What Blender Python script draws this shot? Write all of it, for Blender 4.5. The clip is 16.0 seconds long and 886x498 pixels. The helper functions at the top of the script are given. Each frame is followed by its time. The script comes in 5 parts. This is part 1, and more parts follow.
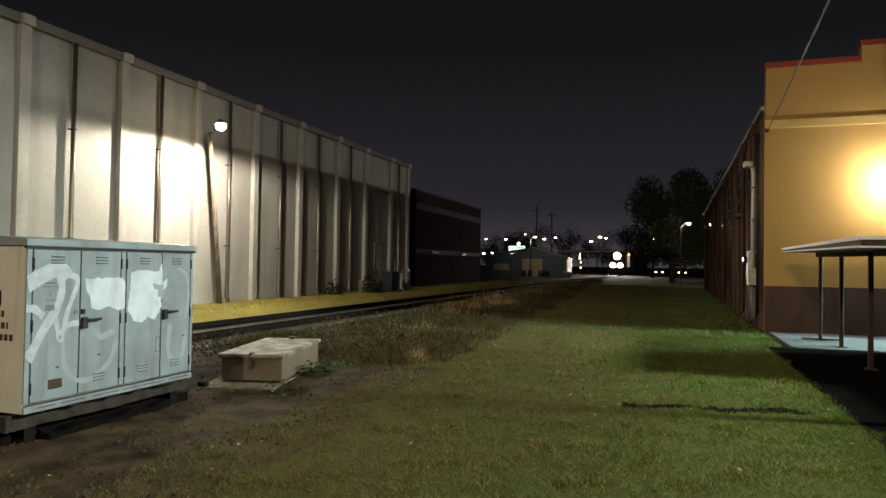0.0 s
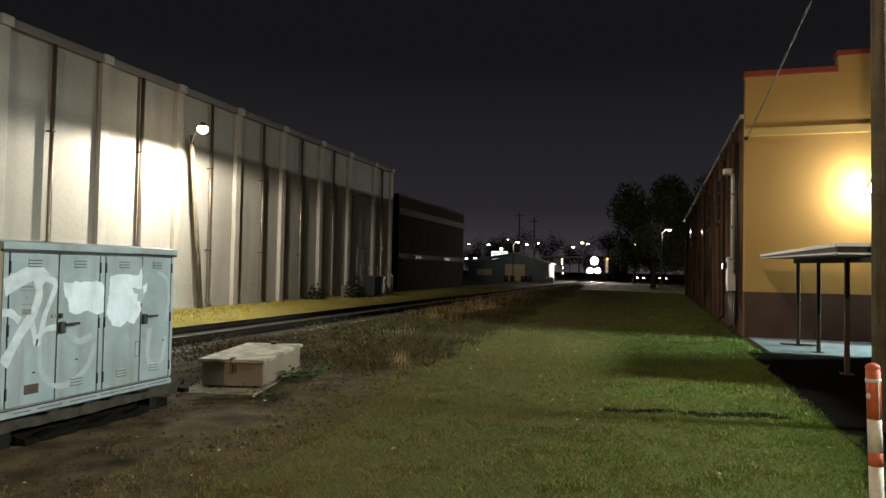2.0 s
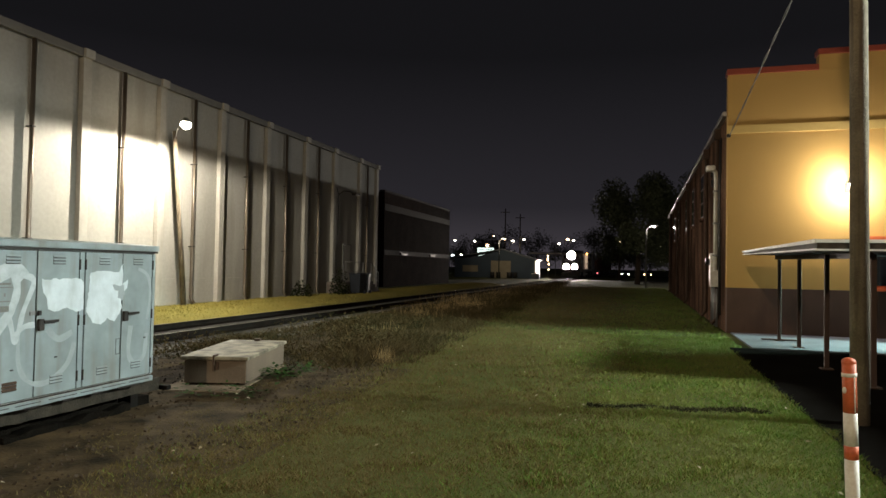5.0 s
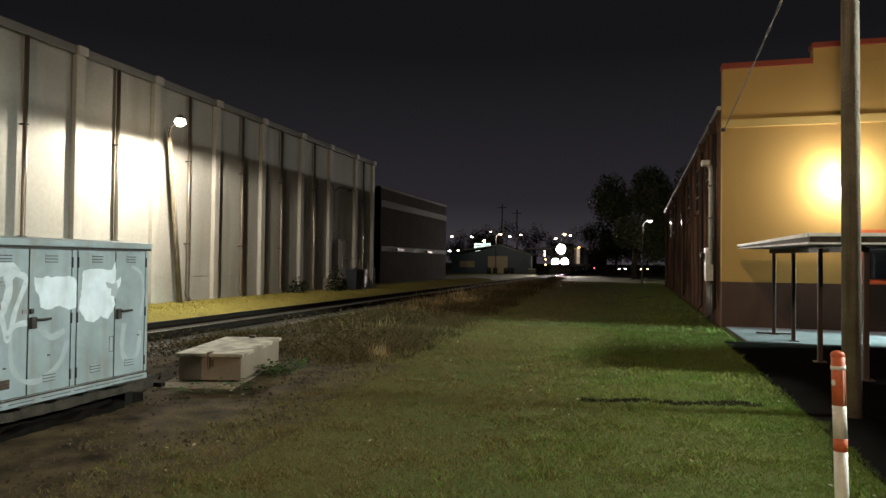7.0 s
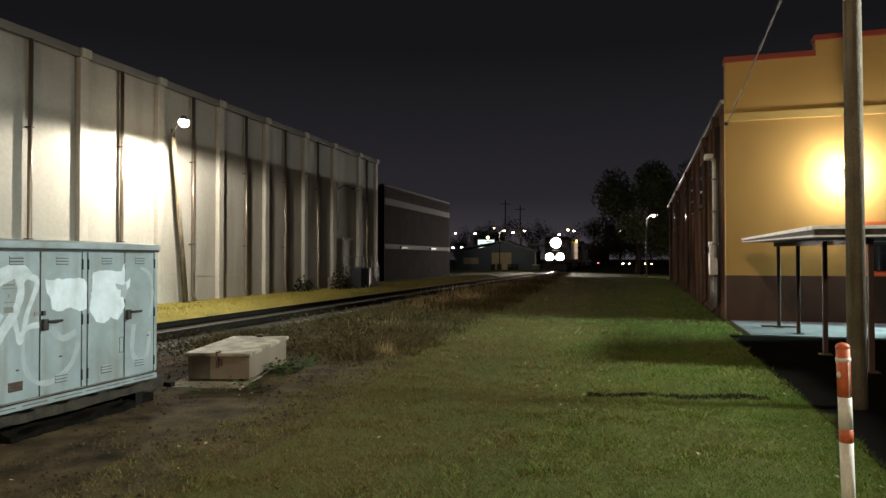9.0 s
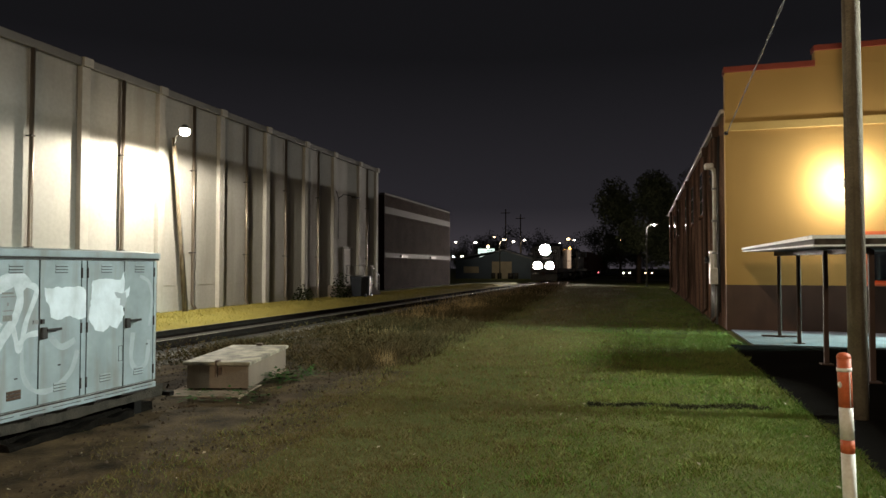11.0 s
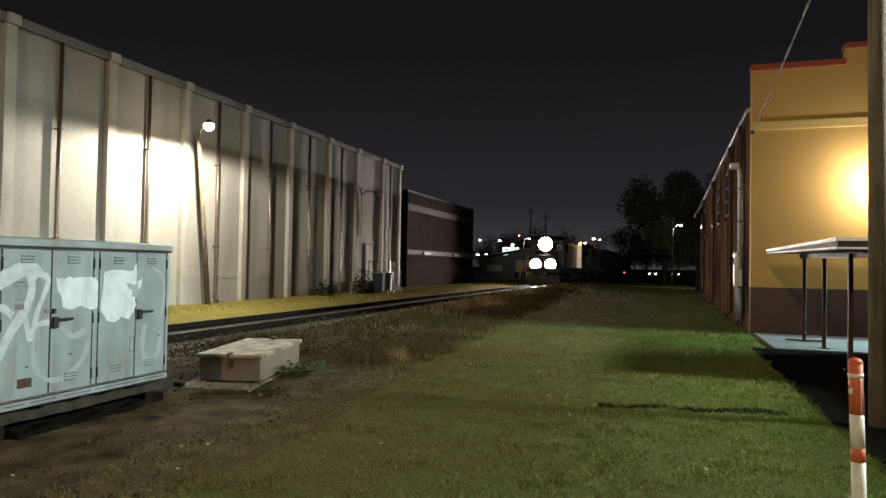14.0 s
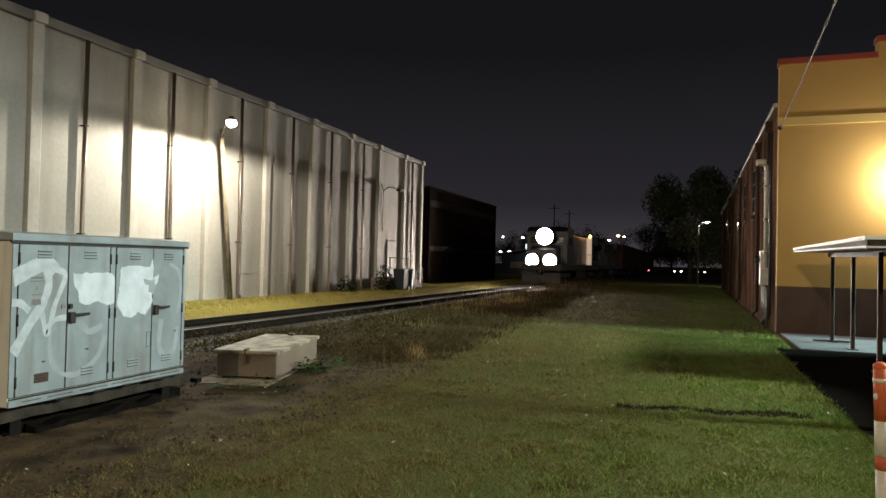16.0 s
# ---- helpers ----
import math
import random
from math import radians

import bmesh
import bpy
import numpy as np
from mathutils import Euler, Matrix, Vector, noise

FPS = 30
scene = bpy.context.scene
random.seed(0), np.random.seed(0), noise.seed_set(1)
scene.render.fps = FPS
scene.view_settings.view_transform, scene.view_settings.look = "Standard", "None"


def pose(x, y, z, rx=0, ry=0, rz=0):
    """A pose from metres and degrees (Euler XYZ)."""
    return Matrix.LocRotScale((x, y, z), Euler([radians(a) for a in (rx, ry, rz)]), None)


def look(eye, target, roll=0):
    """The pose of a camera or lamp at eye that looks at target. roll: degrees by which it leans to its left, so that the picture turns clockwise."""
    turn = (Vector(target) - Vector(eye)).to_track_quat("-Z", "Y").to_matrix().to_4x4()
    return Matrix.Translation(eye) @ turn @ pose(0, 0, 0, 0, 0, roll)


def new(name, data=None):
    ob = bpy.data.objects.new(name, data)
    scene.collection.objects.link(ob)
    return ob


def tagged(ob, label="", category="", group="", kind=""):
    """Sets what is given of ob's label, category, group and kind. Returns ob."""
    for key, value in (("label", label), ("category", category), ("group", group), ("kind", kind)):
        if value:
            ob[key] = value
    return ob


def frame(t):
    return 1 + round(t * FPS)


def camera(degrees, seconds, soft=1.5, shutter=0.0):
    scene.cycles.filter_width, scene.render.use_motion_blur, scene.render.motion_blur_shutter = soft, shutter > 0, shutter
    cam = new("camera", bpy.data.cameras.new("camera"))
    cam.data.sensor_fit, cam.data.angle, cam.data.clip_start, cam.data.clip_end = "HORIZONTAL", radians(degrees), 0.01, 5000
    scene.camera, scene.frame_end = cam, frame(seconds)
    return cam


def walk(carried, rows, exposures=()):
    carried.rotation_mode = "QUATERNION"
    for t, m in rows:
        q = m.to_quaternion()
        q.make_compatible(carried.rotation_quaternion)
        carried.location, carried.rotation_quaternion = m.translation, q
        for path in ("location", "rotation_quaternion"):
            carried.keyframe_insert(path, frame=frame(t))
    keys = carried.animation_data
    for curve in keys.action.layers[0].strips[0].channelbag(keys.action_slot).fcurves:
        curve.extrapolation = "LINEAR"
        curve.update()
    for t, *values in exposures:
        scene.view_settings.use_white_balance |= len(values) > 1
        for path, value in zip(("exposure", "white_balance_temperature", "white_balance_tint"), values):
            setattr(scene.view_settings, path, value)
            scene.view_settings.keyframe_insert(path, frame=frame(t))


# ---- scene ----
cam = camera(67.0, 16.0)
PATH = [
    (0, (0.044, -0.07, 1.589), (-0.609, 1.819, 1.634), 0.9),
    (0.5, (0.042, -0.073, 1.589), (-0.596, 1.822, 1.645), 0.8),
    (1, (0.045, -0.077, 1.587), (-0.59, 1.819, 1.649), 0.9),
    (1.5, (0.044, -0.076, 1.587), (-0.576, 1.825, 1.649), 0.9),
    (2, (0.043, -0.075, 1.588), (-0.562, 1.831, 1.649), 1.1),
    (2.5, (0.046, -0.066, 1.586), (-0.547, 1.843, 1.65), 1.1),
    (3, (0.046, -0.063, 1.585), (-0.541, 1.848, 1.643), 1.0),
    (3.5, (0.043, -0.076, 1.588), (-0.528, 1.84, 1.654), 1.0),
    (4, (0.044, -0.067, 1.587), (-0.528, 1.848, 1.646), 0.9),
    (6.5, (0.113, -0.065, 1.587), (-0.436, 1.857, 1.631), 1.2),
    (7, (0.113, -0.061, 1.587), (-0.444, 1.859, 1.626), 0.7),
    (7.5, (0.114, -0.082, 1.588), (-0.449, 1.837, 1.629), 0.4),
    (8, (0.11, -0.096, 1.588), (-0.459, 1.821, 1.622), 0.3),
    (8.5, (0.108, -0.109, 1.588), (-0.464, 1.807, 1.615), 0.2),
    (9, (0.104, -0.115, 1.592), (-0.463, 1.802, 1.622), 0.0),
    (11.5, (0.108, -0.103, 1.592), (-0.46, 1.814, 1.651), 0.1),
    (12, (0.11, -0.086, 1.59), (-0.451, 1.833, 1.644), 0.1),
    (12.5, (0.107, -0.101, 1.586), (-0.453, 1.818, 1.631), 0.2),
    (13, (0.117, -0.086, 1.588), (-0.45, 1.831, 1.641), 0.3),
    (13.5, (0.153, -0.074, 1.59), (-0.435, 1.837, 1.648), 0.2),
    (14, (0.244, -0.008, 1.581), (-0.395, 1.886, 1.63), 1.0),
    (14.5, (0.269, 0.027, 1.578), (-0.407, 1.909, 1.622), 1.1),
    (15, (0.285, 0.104, 1.581), (-0.4, 1.982, 1.62), 1.4),
    (15.5, (0.286, 0.093, 1.595), (-0.409, 1.968, 1.642), 1.3),
    (16, (0.298, 0.091, 1.593), (-0.406, 1.962, 1.63), 1.3),
]
walk(cam, [(t, look(eye, target, roll)) for t, eye, target, roll in PATH],
     [(0, 0.0), (14.0, 0.0), (14.5, 0.1), (15.0, 0.18), (15.4, 0.0), (16, 0.0)])

# ---- world and lights ----
world = bpy.data.worlds.new("night_sky")
scene.world = world
world.use_nodes = True
wn, wl = world.node_tree.nodes, world.node_tree.links
w_tc = wn.new("ShaderNodeTexCoord")
w_sep = wn.new("ShaderNodeSeparateXYZ")
w_ramp = wn.new("ShaderNodeValToRGB")
wl.new(w_tc.outputs["Generated"], w_sep.inputs[0])
wl.new(w_sep.outputs["Z"], w_ramp.inputs[0])
w_ramp.color_ramp.elements[0].color = (0.047, 0.041, 0.048, 1)
w_ramp.color_ramp.elements[1].position = 0.30
w_ramp.color_ramp.elements[1].color = (0.0064, 0.0062, 0.0072, 1)
w_mid = w_ramp.color_ramp.elements.new(0.09)
w_mid.color = (0.0185, 0.017, 0.0205, 1)
wl.new(w_ramp.outputs[0], wn["Background"].inputs[0])
wn["Background"].inputs[1].default_value = 1.15


def lamp(name, kind, m, watts, colour, size=0.1, cone=None, blend=0.1):
    data = bpy.data.lights.new(name, kind)
    data.energy, data.color = watts, colour
    data.shadow_soft_size = size
    if cone:
        data.spot_size, data.spot_blend = radians(cone), blend
    ob = new(name, data)
    ob.matrix_world = m
    return ob


YARD = (11.6, 9.2, 8.2)
# Unseen lamp behind the camera, inferred from warm light on facing sides.
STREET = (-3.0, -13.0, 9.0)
# Unseen lamp added to brighten the upper part of the warehouse wall.
WALL_FILL = (40.0, 36.0, 5.92)
WALL_LAMP = (-13.2, 17.1, 5.66)
SCONCE = (4.95, 18.02, 3.70)
FLOOD = (10.2, 17.2, 1.78)
lamp("yard_light", "SPOT", look(YARD, (2.0, 7.0, 0)), 18000, (0.90, 1.0, 0.92), 0.9, 87, 0.45)
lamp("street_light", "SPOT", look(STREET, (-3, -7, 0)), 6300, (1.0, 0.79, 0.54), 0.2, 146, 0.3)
lamp("warehouse_light", "SPOT", look(WALL_LAMP, (WALL_LAMP[0] + 0.42, WALL_LAMP[1] + 0.12, 0)), 3000, (1.0, 0.91, 0.74), 0.12, 179.8, 0.2)
lamp("sconce_light", "POINT", pose(*SCONCE), 235, (1.0, 0.97, 0.90), 0.10)
# Unseen floodlight inferred from the lit lawn stripe, aimed to fill the shelter's shadow.
lamp("flood_light", "SPOT", look(FLOOD, (1.0, 15.9, 0)), 15000, (0.58, 0.94, 0.84), 0.08, 32, 0.7)
lamp("upper_wall_fill", "SPOT", look(WALL_FILL, (-15.0, 24.0, 5.5)), 15000, (1.0, 0.98, 0.90), 0.25, 60, 0.4)
lamp("drive_lamp_light", "POINT", pose(1.2, 60, 5.2), 500, (1.0, 0.90, 0.74), 0.12)
lamp("shed_lamp_light", "POINT", pose(-17.05, 85.6, 5.0), 220, (1.0, 0.85, 0.6), 0.15)

# ---- materials ----


def material(name, base, rough=0.7, metal=0.0, other=None, scale=6.0, amount=0.5, bump=0.15, fine=60.0, spec=0.35, glow=None, strength=1.0, grit=0.35):
    """A surface with variation at two scales: a broad stain and a fine grain."""
    mat = bpy.data.materials.new(name)
    mat.use_nodes = True
    n, k = mat.node_tree.nodes, mat.node_tree.links
    b = n["Principled BSDF"]
    b.inputs["Roughness"].default_value, b.inputs["Metallic"].default_value = rough, metal
    b.inputs["Specular IOR Level"].default_value = spec
    if glow:
        b.inputs["Base Color"].default_value = (*base, 1)
        b.inputs["Emission Color"].default_value = (*glow, 1)
        b.inputs["Emission Strength"].default_value = strength
        return mat
    tc = n.new("ShaderNodeTexCoord")
    broad, grain = n.new("ShaderNodeTexNoise"), n.new("ShaderNodeTexNoise")
    broad.inputs["Scale"].default_value, broad.inputs["Detail"].default_value = scale, 6
    grain.inputs["Scale"].default_value, grain.inputs["Detail"].default_value = fine, 4
    k.new(tc.outputs["Object"], broad.inputs["Vector"])
    k.new(tc.outputs["Object"], grain.inputs["Vector"])
    ramp = n.new("ShaderNodeValToRGB")
    ramp.color_ramp.elements[0].position, ramp.color_ramp.elements[1].position = 0.35, 0.68
    k.new(broad.outputs["Fac"], ramp.inputs[0])
    other = other or tuple(c * 0.72 for c in base)
    mix = n.new("ShaderNodeMix")
    mix.data_type = "RGBA"
    mix.inputs[6].default_value, mix.inputs[7].default_value = (*base, 1), (*other, 1)
    scl = n.new("ShaderNodeMath")
    scl.operation = "MULTIPLY"
    scl.inputs[1].default_value = amount
    k.new(ramp.outputs[0], scl.inputs[0])
    k.new(scl.outputs[0], mix.inputs[0])
    speck = n.new("ShaderNodeMix")
    speck.data_type, speck.blend_type = "RGBA", "OVERLAY"
    speck.inputs[0].default_value = grit
    k.new(mix.outputs[2], speck.inputs[6])
    k.new(grain.outputs["Fac"], speck.inputs[7])
    k.new(speck.outputs[2], b.inputs["Base Color"])
    bp = n.new("ShaderNodeBump")
    bp.inputs["Strength"].default_value, bp.inputs["Distance"].default_value = bump, 0.02
    k.new(grain.outputs["Fac"], bp.inputs["Height"])
    k.new(bp.outputs[0], b.inputs["Normal"])
    return mat


def streaked(mat, tint, amount, along=9.0, down=0.8, low=0.55):
    """Adds vertical run-off stains to a painted surface."""
    n, k = mat.node_tree.nodes, mat.node_tree.links
    b = n["Principled BSDF"]
    old = b.inputs["Base Color"].links[0].from_socket
    tc, mp, nz, ramp, mix = (n.new(q) for q in ("ShaderNodeTexCoord", "ShaderNodeMapping", "ShaderNodeTexNoise", "ShaderNodeValToRGB", "ShaderNodeMix"))
    mp.inputs["Scale"].default_value = (along, along, down)
    nz.inputs["Scale"].default_value, nz.inputs["Detail"].default_value = 1.0, 7
    k.new(tc.outputs["Object"], mp.inputs["Vector"])
    k.new(mp.outputs[0], nz.inputs["Vector"])
    k.new(nz.outputs["Fac"], ramp.inputs[0])
    ramp.color_ramp.elements[0].position, ramp.color_ramp.elements[1].position = low, low + 0.17
    ramp.color_ramp.elements[1].color = (amount, amount, amount, 1)
    mix.data_type = "RGBA"
    k.new(ramp.outputs[0], mix.inputs[0])
    k.new(old, mix.inputs[6])
    mix.inputs[7].default_value = (*tint, 1)
    k.new(mix.outputs[2], b.inputs["Base Color"])


def island_material(name, colours, rough=0.8, noise_scale=0.35):
    """For what grows or lies in many small pieces: each piece takes its colour at random, patches by place."""
    mat = bpy.data.materials.new(name)
    mat.use_nodes = True
    n, k = mat.node_tree.nodes, mat.node_tree.links
    b = n["Principled BSDF"]
    b.inputs["Roughness"].default_value = rough
    b.inputs["Specular IOR Level"].default_value = 0.06
    geo, tc, nz = n.new("ShaderNodeNewGeometry"), n.new("ShaderNodeTexCoord"), n.new("ShaderNodeTexNoise")
    nz.inputs["Scale"].default_value = noise_scale
    nz.inputs["Detail"].default_value = 5
    k.new(tc.outputs["Object"], nz.inputs["Vector"])
    add = n.new("ShaderNodeMath")
    add.operation = "MULTIPLY_ADD"
    k.new(geo.outputs["Random Per Island"], add.inputs[0])
    add.inputs[1].default_value = 0.45
    boost = n.new("ShaderNodeMath")
    boost.operation = "MULTIPLY"
    boost.inputs[1].default_value = 1.5
    k.new(nz.outputs["Fac"], boost.inputs[0])
    k.new(boost.outputs[0], add.inputs[2])
    sub = n.new("ShaderNodeMath")
    sub.operation = "SUBTRACT"
    sub.inputs[1].default_value = 0.47
    k.new(add.outputs[0], sub.inputs[0])
    ramp = n.new("ShaderNodeValToRGB")
    els = ramp.color_ramp.elements
    els[0].color, els[1].color = (*colours[0], 1), (*colours[-1], 1)
    els[0].position, els[1].position = 0.15, 0.85
    for i, c in enumerate(colours[1:-1]):
        els.new(0.15 + 0.7 * (i + 1) / (len(colours) - 1)).color = (*c, 1)
    k.new(sub.outputs[0], ramp.inputs[0])
    k.new(ramp.outputs[0], b.inputs["Base Color"])
    return mat


def brick_material(name, one, two, mortar, width=0.21, height=0.075, rough=0.8, spec=0.3):
    mat = material(name, one, rough, spec=spec)
    n, k = mat.node_tree.nodes, mat.node_tree.links
    b = n["Principled BSDF"]
    tc, br = n.new("ShaderNodeTexCoord"), n.new("ShaderNodeTexBrick")
    sp, along, put = n.new("ShaderNodeSeparateXYZ"), n.new("ShaderNodeMath"), n.new("ShaderNodeCombineXYZ")
    k.new(tc.outputs["Object"], sp.inputs[0])
    k.new(sp.outputs["X"], along.inputs[0])
    k.new(sp.outputs["Y"], along.inputs[1])
    k.new(along.outputs[0], put.inputs["X"])
    k.new(sp.outputs["Z"], put.inputs["Y"])
    br.inputs["Color1"].default_value, br.inputs["Color2"].default_value, br.inputs["Mortar"].default_value = (*one, 1), (*two, 1), (*mortar, 1)
    br.inputs["Scale"].default_value, br.inputs["Mortar Size"].default_value = 1.0, 0.008
    br.inputs["Brick Width"].default_value, br.inputs["Row Height"].default_value = width, height
    k.new(put.outputs[0], br.inputs["Vector"])
    mixed = n.new("ShaderNodeMix")
    mixed.data_type, mixed.blend_type = "RGBA", "MULTIPLY"
    mixed.inputs[0].default_value = 0.6
    k.new(br.outputs["Color"], mixed.inputs[6])
    nz = n.new("ShaderNodeTexNoise")
    nz.inputs["Scale"].default_value = 0.9
    nz.inputs["Detail"].default_value = 8
    k.new(tc.outputs["Object"], nz.inputs["Vector"])
    gain = n.new("ShaderNodeMath")
    gain.operation = "MULTIPLY_ADD"
    gain.inputs[1].default_value, gain.inputs[2].default_value = 1.6, 0.1
    k.new(nz.outputs["Fac"], gain.inputs[0])
    k.new(gain.outputs[0], mixed.inputs[7])
    k.new(mixed.outputs[2], b.inputs["Base Color"])
    bp = [x for x in n if x.type == "BUMP"][0]
    k.new(br.outputs["Fac"], bp.inputs["Height"])
    bp.inputs["Strength"].default_value, bp.inputs["Distance"].default_value = 0.4, -0.008
    return mat


M = {}
M["cream"] = material("cream_wall_paint", (0.345, 0.335, 0.31), 0.75, other=(0.27, 0.26, 0.235), scale=0.6, amount=0.6, bump=0.05, fine=9, grit=0.15)
M["cream_rib"] = material("cream_rib_paint", (0.375, 0.362, 0.33), 0.7, other=(0.26, 0.245, 0.215), scale=1.3, amount=0.5, bump=0.05, fine=9, grit=0.15)
M["fascia"] = material("weathered_fascia", (0.16, 0.155, 0.145), 0.6, scale=2)
M["spout"] = material("downspout_metal", (0.16, 0.13, 0.10), 0.3, 0.6, scale=3, spec=0.6)
M["edge_metal"] = material("pale_edge_metal", (0.40, 0.37, 0.34), 0.4, 0.5, scale=3, spec=0.6)
M["dark_brick"] = brick_material("dark_brick", (0.024, 0.013, 0.010), (0.016, 0.009, 0.0075), (0.016, 0.0125, 0.011), rough=0.95, spec=0.04)
M["stone_band"] = material("stone_band", (0.028, 0.022, 0.019), 0.8, scale=2)
M["side_brick"] = brick_material("painted_brown_brick", (0.21, 0.118, 0.078), (0.135, 0.078, 0.054), (0.105, 0.066, 0.048), rough=0.92, spec=0.0)
M["yellow"] = material("yellow_stucco", (0.56, 0.338, 0.102), 0.8, other=(0.50, 0.30, 0.088), scale=0.8, amount=0.45, bump=0.25, fine=90)
M["band"] = material("pale_yellow_band", (0.70, 0.48, 0.16), 0.75, scale=1.2, amount=0.3, fine=90)
M["brown"] = material("brown_wainscot_paint", (0.112, 0.064, 0.046), 0.85, scale=1.4, amount=0.5, fine=90, bump=0.25)
M["red_cap"] = material("red_cap_paint", (0.34, 0.065, 0.035), 0.6, scale=2, amount=0.4)
M["orange_frame"] = material("orange_window_frame", (0.62, 0.14, 0.05), 0.5, scale=3, amount=0.3)
M["concrete"] = material("concrete_pad", (0.15, 0.15, 0.175), 0.85, other=(0.09, 0.092, 0.108), scale=1.5, amount=0.7, bump=0.2)
M["old_concrete"] = material("old_stained_concrete", (0.17, 0.145, 0.125), 0.9, other=(0.09, 0.075, 0.065), scale=3, amount=0.8)
# Base colour well below asphalt's, standing in for shade over the lot.
M["asphalt"] = material("asphalt", (0.011, 0.010, 0.009), 0.95, other=(0.007, 0.006, 0.0055), scale=1.1, amount=0.7, bump=0.5, fine=130, spec=0.0)
M["post"] = material("dark_brown_post", (0.06, 0.033, 0.024), 0.6, scale=5)
M["awning"] = material("weathered_metal_roof", (0.10, 0.085, 0.07), 0.7, 0.1, other=(0.028, 0.020, 0.015), scale=7, amount=1.0)
M["wood_pole"] = material("weathered_pole", (0.20, 0.165, 0.115), 0.85, other=(0.10, 0.08, 0.055), scale=2.5, amount=0.9, bump=0.6, fine=45)
M["white_paint"] = material("scuffed_white_paint", (0.74, 0.71, 0.66), 0.5, other=(0.5, 0.45, 0.38), scale=9, amount=0.5)
M["orange_paint"] = material("faded_orange_paint", (0.58, 0.13, 0.05), 0.55, other=(0.42, 0.10, 0.05), scale=10, amount=0.6)
M["cabinet"] = material("grey_blue_enamel", (0.255, 0.305, 0.320), 0.5, other=(0.180, 0.208, 0.212), scale=2.6, amount=0.8, bump=0.03, fine=14, grit=0.12)
# Paler than the front: lamplight on the near end put into the colour.
M["cabinet_lit_end"] = material("lamplit_pale_enamel", (0.60, 0.62, 0.57), 0.5, other=(0.47, 0.47, 0.42), scale=2.2, amount=0.6, bump=0.03, fine=14, grit=0.12)
M["graffiti"] = material("overpainted_white", (0.60, 0.66, 0.70), 0.6, other=(0.45, 0.50, 0.53), scale=6, amount=0.7, grit=0.1, bump=0.03)
M["thin_paint"] = material("thin_worn_white", (0.47, 0.51, 0.535), 0.6, other=(0.33, 0.37, 0.385), scale=9, amount=0.9, grit=0.1, bump=0.03)
M["ghost"] = material("faded_overpaint", (0.318, 0.354, 0.374), 0.6, other=(0.255, 0.28, 0.29), scale=7, amount=0.7, grit=0.1, bump=0.03)
M["dark_steel"] = material("dark_steel", (0.045, 0.042, 0.04), 0.5, 0.6, scale=8)
M["black_steel"] = material("black_rusted_steel", (0.010, 0.009, 0.008), 0.9, scale=8, spec=0.1)
# Near-black colour stands in for the shaded void under the cabinet.
M["void_timber"] = material("void_black_timber", (0.0055, 0.0048, 0.004), 0.95, other=(0.011, 0.009, 0.007), scale=9, amount=0.8, bump=0.8, spec=0.02)
M["rusty"] = material("rusty_steel", (0.075, 0.045, 0.03), 0.75, 0.3, other=(0.05, 0.03, 0.02), scale=6, amount=0.8)
M["rail_side"] = material("dark_rail_web", (0.012, 0.010, 0.009), 0.95, 0.0, other=(0.022, 0.015, 0.011), scale=5, amount=0.6, spec=0.02)
M["rail_top"] = material("polished_rail_head", (0.55, 0.53, 0.50), 0.22, 1.0, scale=2, bump=0.02)
M["tie"] = material("creosote_timber", (0.022, 0.017, 0.013), 0.95, other=(0.012, 0.010, 0.008), scale=4, amount=0.8, bump=0.6)
M["skid"] = material("weathered_skid_timber", (0.042, 0.034, 0.024), 0.9, other=(0.010, 0.008, 0.006), scale=7, amount=0.8, bump=0.5)
M["box_side"] = material("tan_fibreglass_box", (0.155, 0.120, 0.086), 0.75, other=(0.115, 0.088, 0.064), scale=3, amount=0.6)
M["box_lid"] = material("pale_weathered_lid", (0.33, 0.295, 0.21), 0.7, other=(0.06, 0.047, 0.033), scale=4.5, amount=1.0, bump=0.2)
# For black marks, and for slots and seams where shade would fall.
M["black_mark"] = material("black_gaps_and_marks", (0.035, 0.03, 0.028), 0.8)
M["glass"] = material("dark_window_glass", (0.012, 0.013, 0.015), 0.08, spec=0.7, bump=0.0)
M["loco"] = material("dark_locomotive_paint", (0.035, 0.036, 0.045), 0.35, scale=1.2, spec=0.5)
M["loco_trim"] = material("yellow_locomotive_stripe", (0.55, 0.30, 0.04), 0.5, scale=2)
M["freight"] = material("oxide_red_freight_paint", (0.12, 0.05, 0.035), 0.7, scale=1.2)
M["bin_plastic"] = material("dark_blue_plastic", (0.014, 0.018, 0.026), 0.6, scale=4)
M["footing"] = material("damp_stained_concrete", (0.24, 0.18, 0.125), 0.95, other=(0.12, 0.088, 0.06), scale=3.0, amount=0.9, bump=0.5, fine=40)
M["soil"] = material("bare_soil", (0.082, 0.057, 0.031), 0.95, other=(0.016, 0.012, 0.007), scale=2.6, amount=1.0, bump=0.8, fine=30, spec=0.1)
M["ground"] = material("lawn_soil", (0.058, 0.072, 0.020), 0.95, other=(0.085, 0.075, 0.030), scale=0.5, amount=0.8, bump=0.9, fine=45, spec=0.05)
M["strip"] = material("dry_ochre_turf", (0.20, 0.165, 0.045), 0.95, other=(0.13, 0.115, 0.035), scale=0.9, amount=0.8, bump=0.8, fine=40, spec=0.05)
M["ballast"] = material("ballast_bed", (0.10, 0.09, 0.08), 0.9, other=(0.05, 0.043, 0.037), scale=9, amount=0.9, bump=1.0, fine=22)
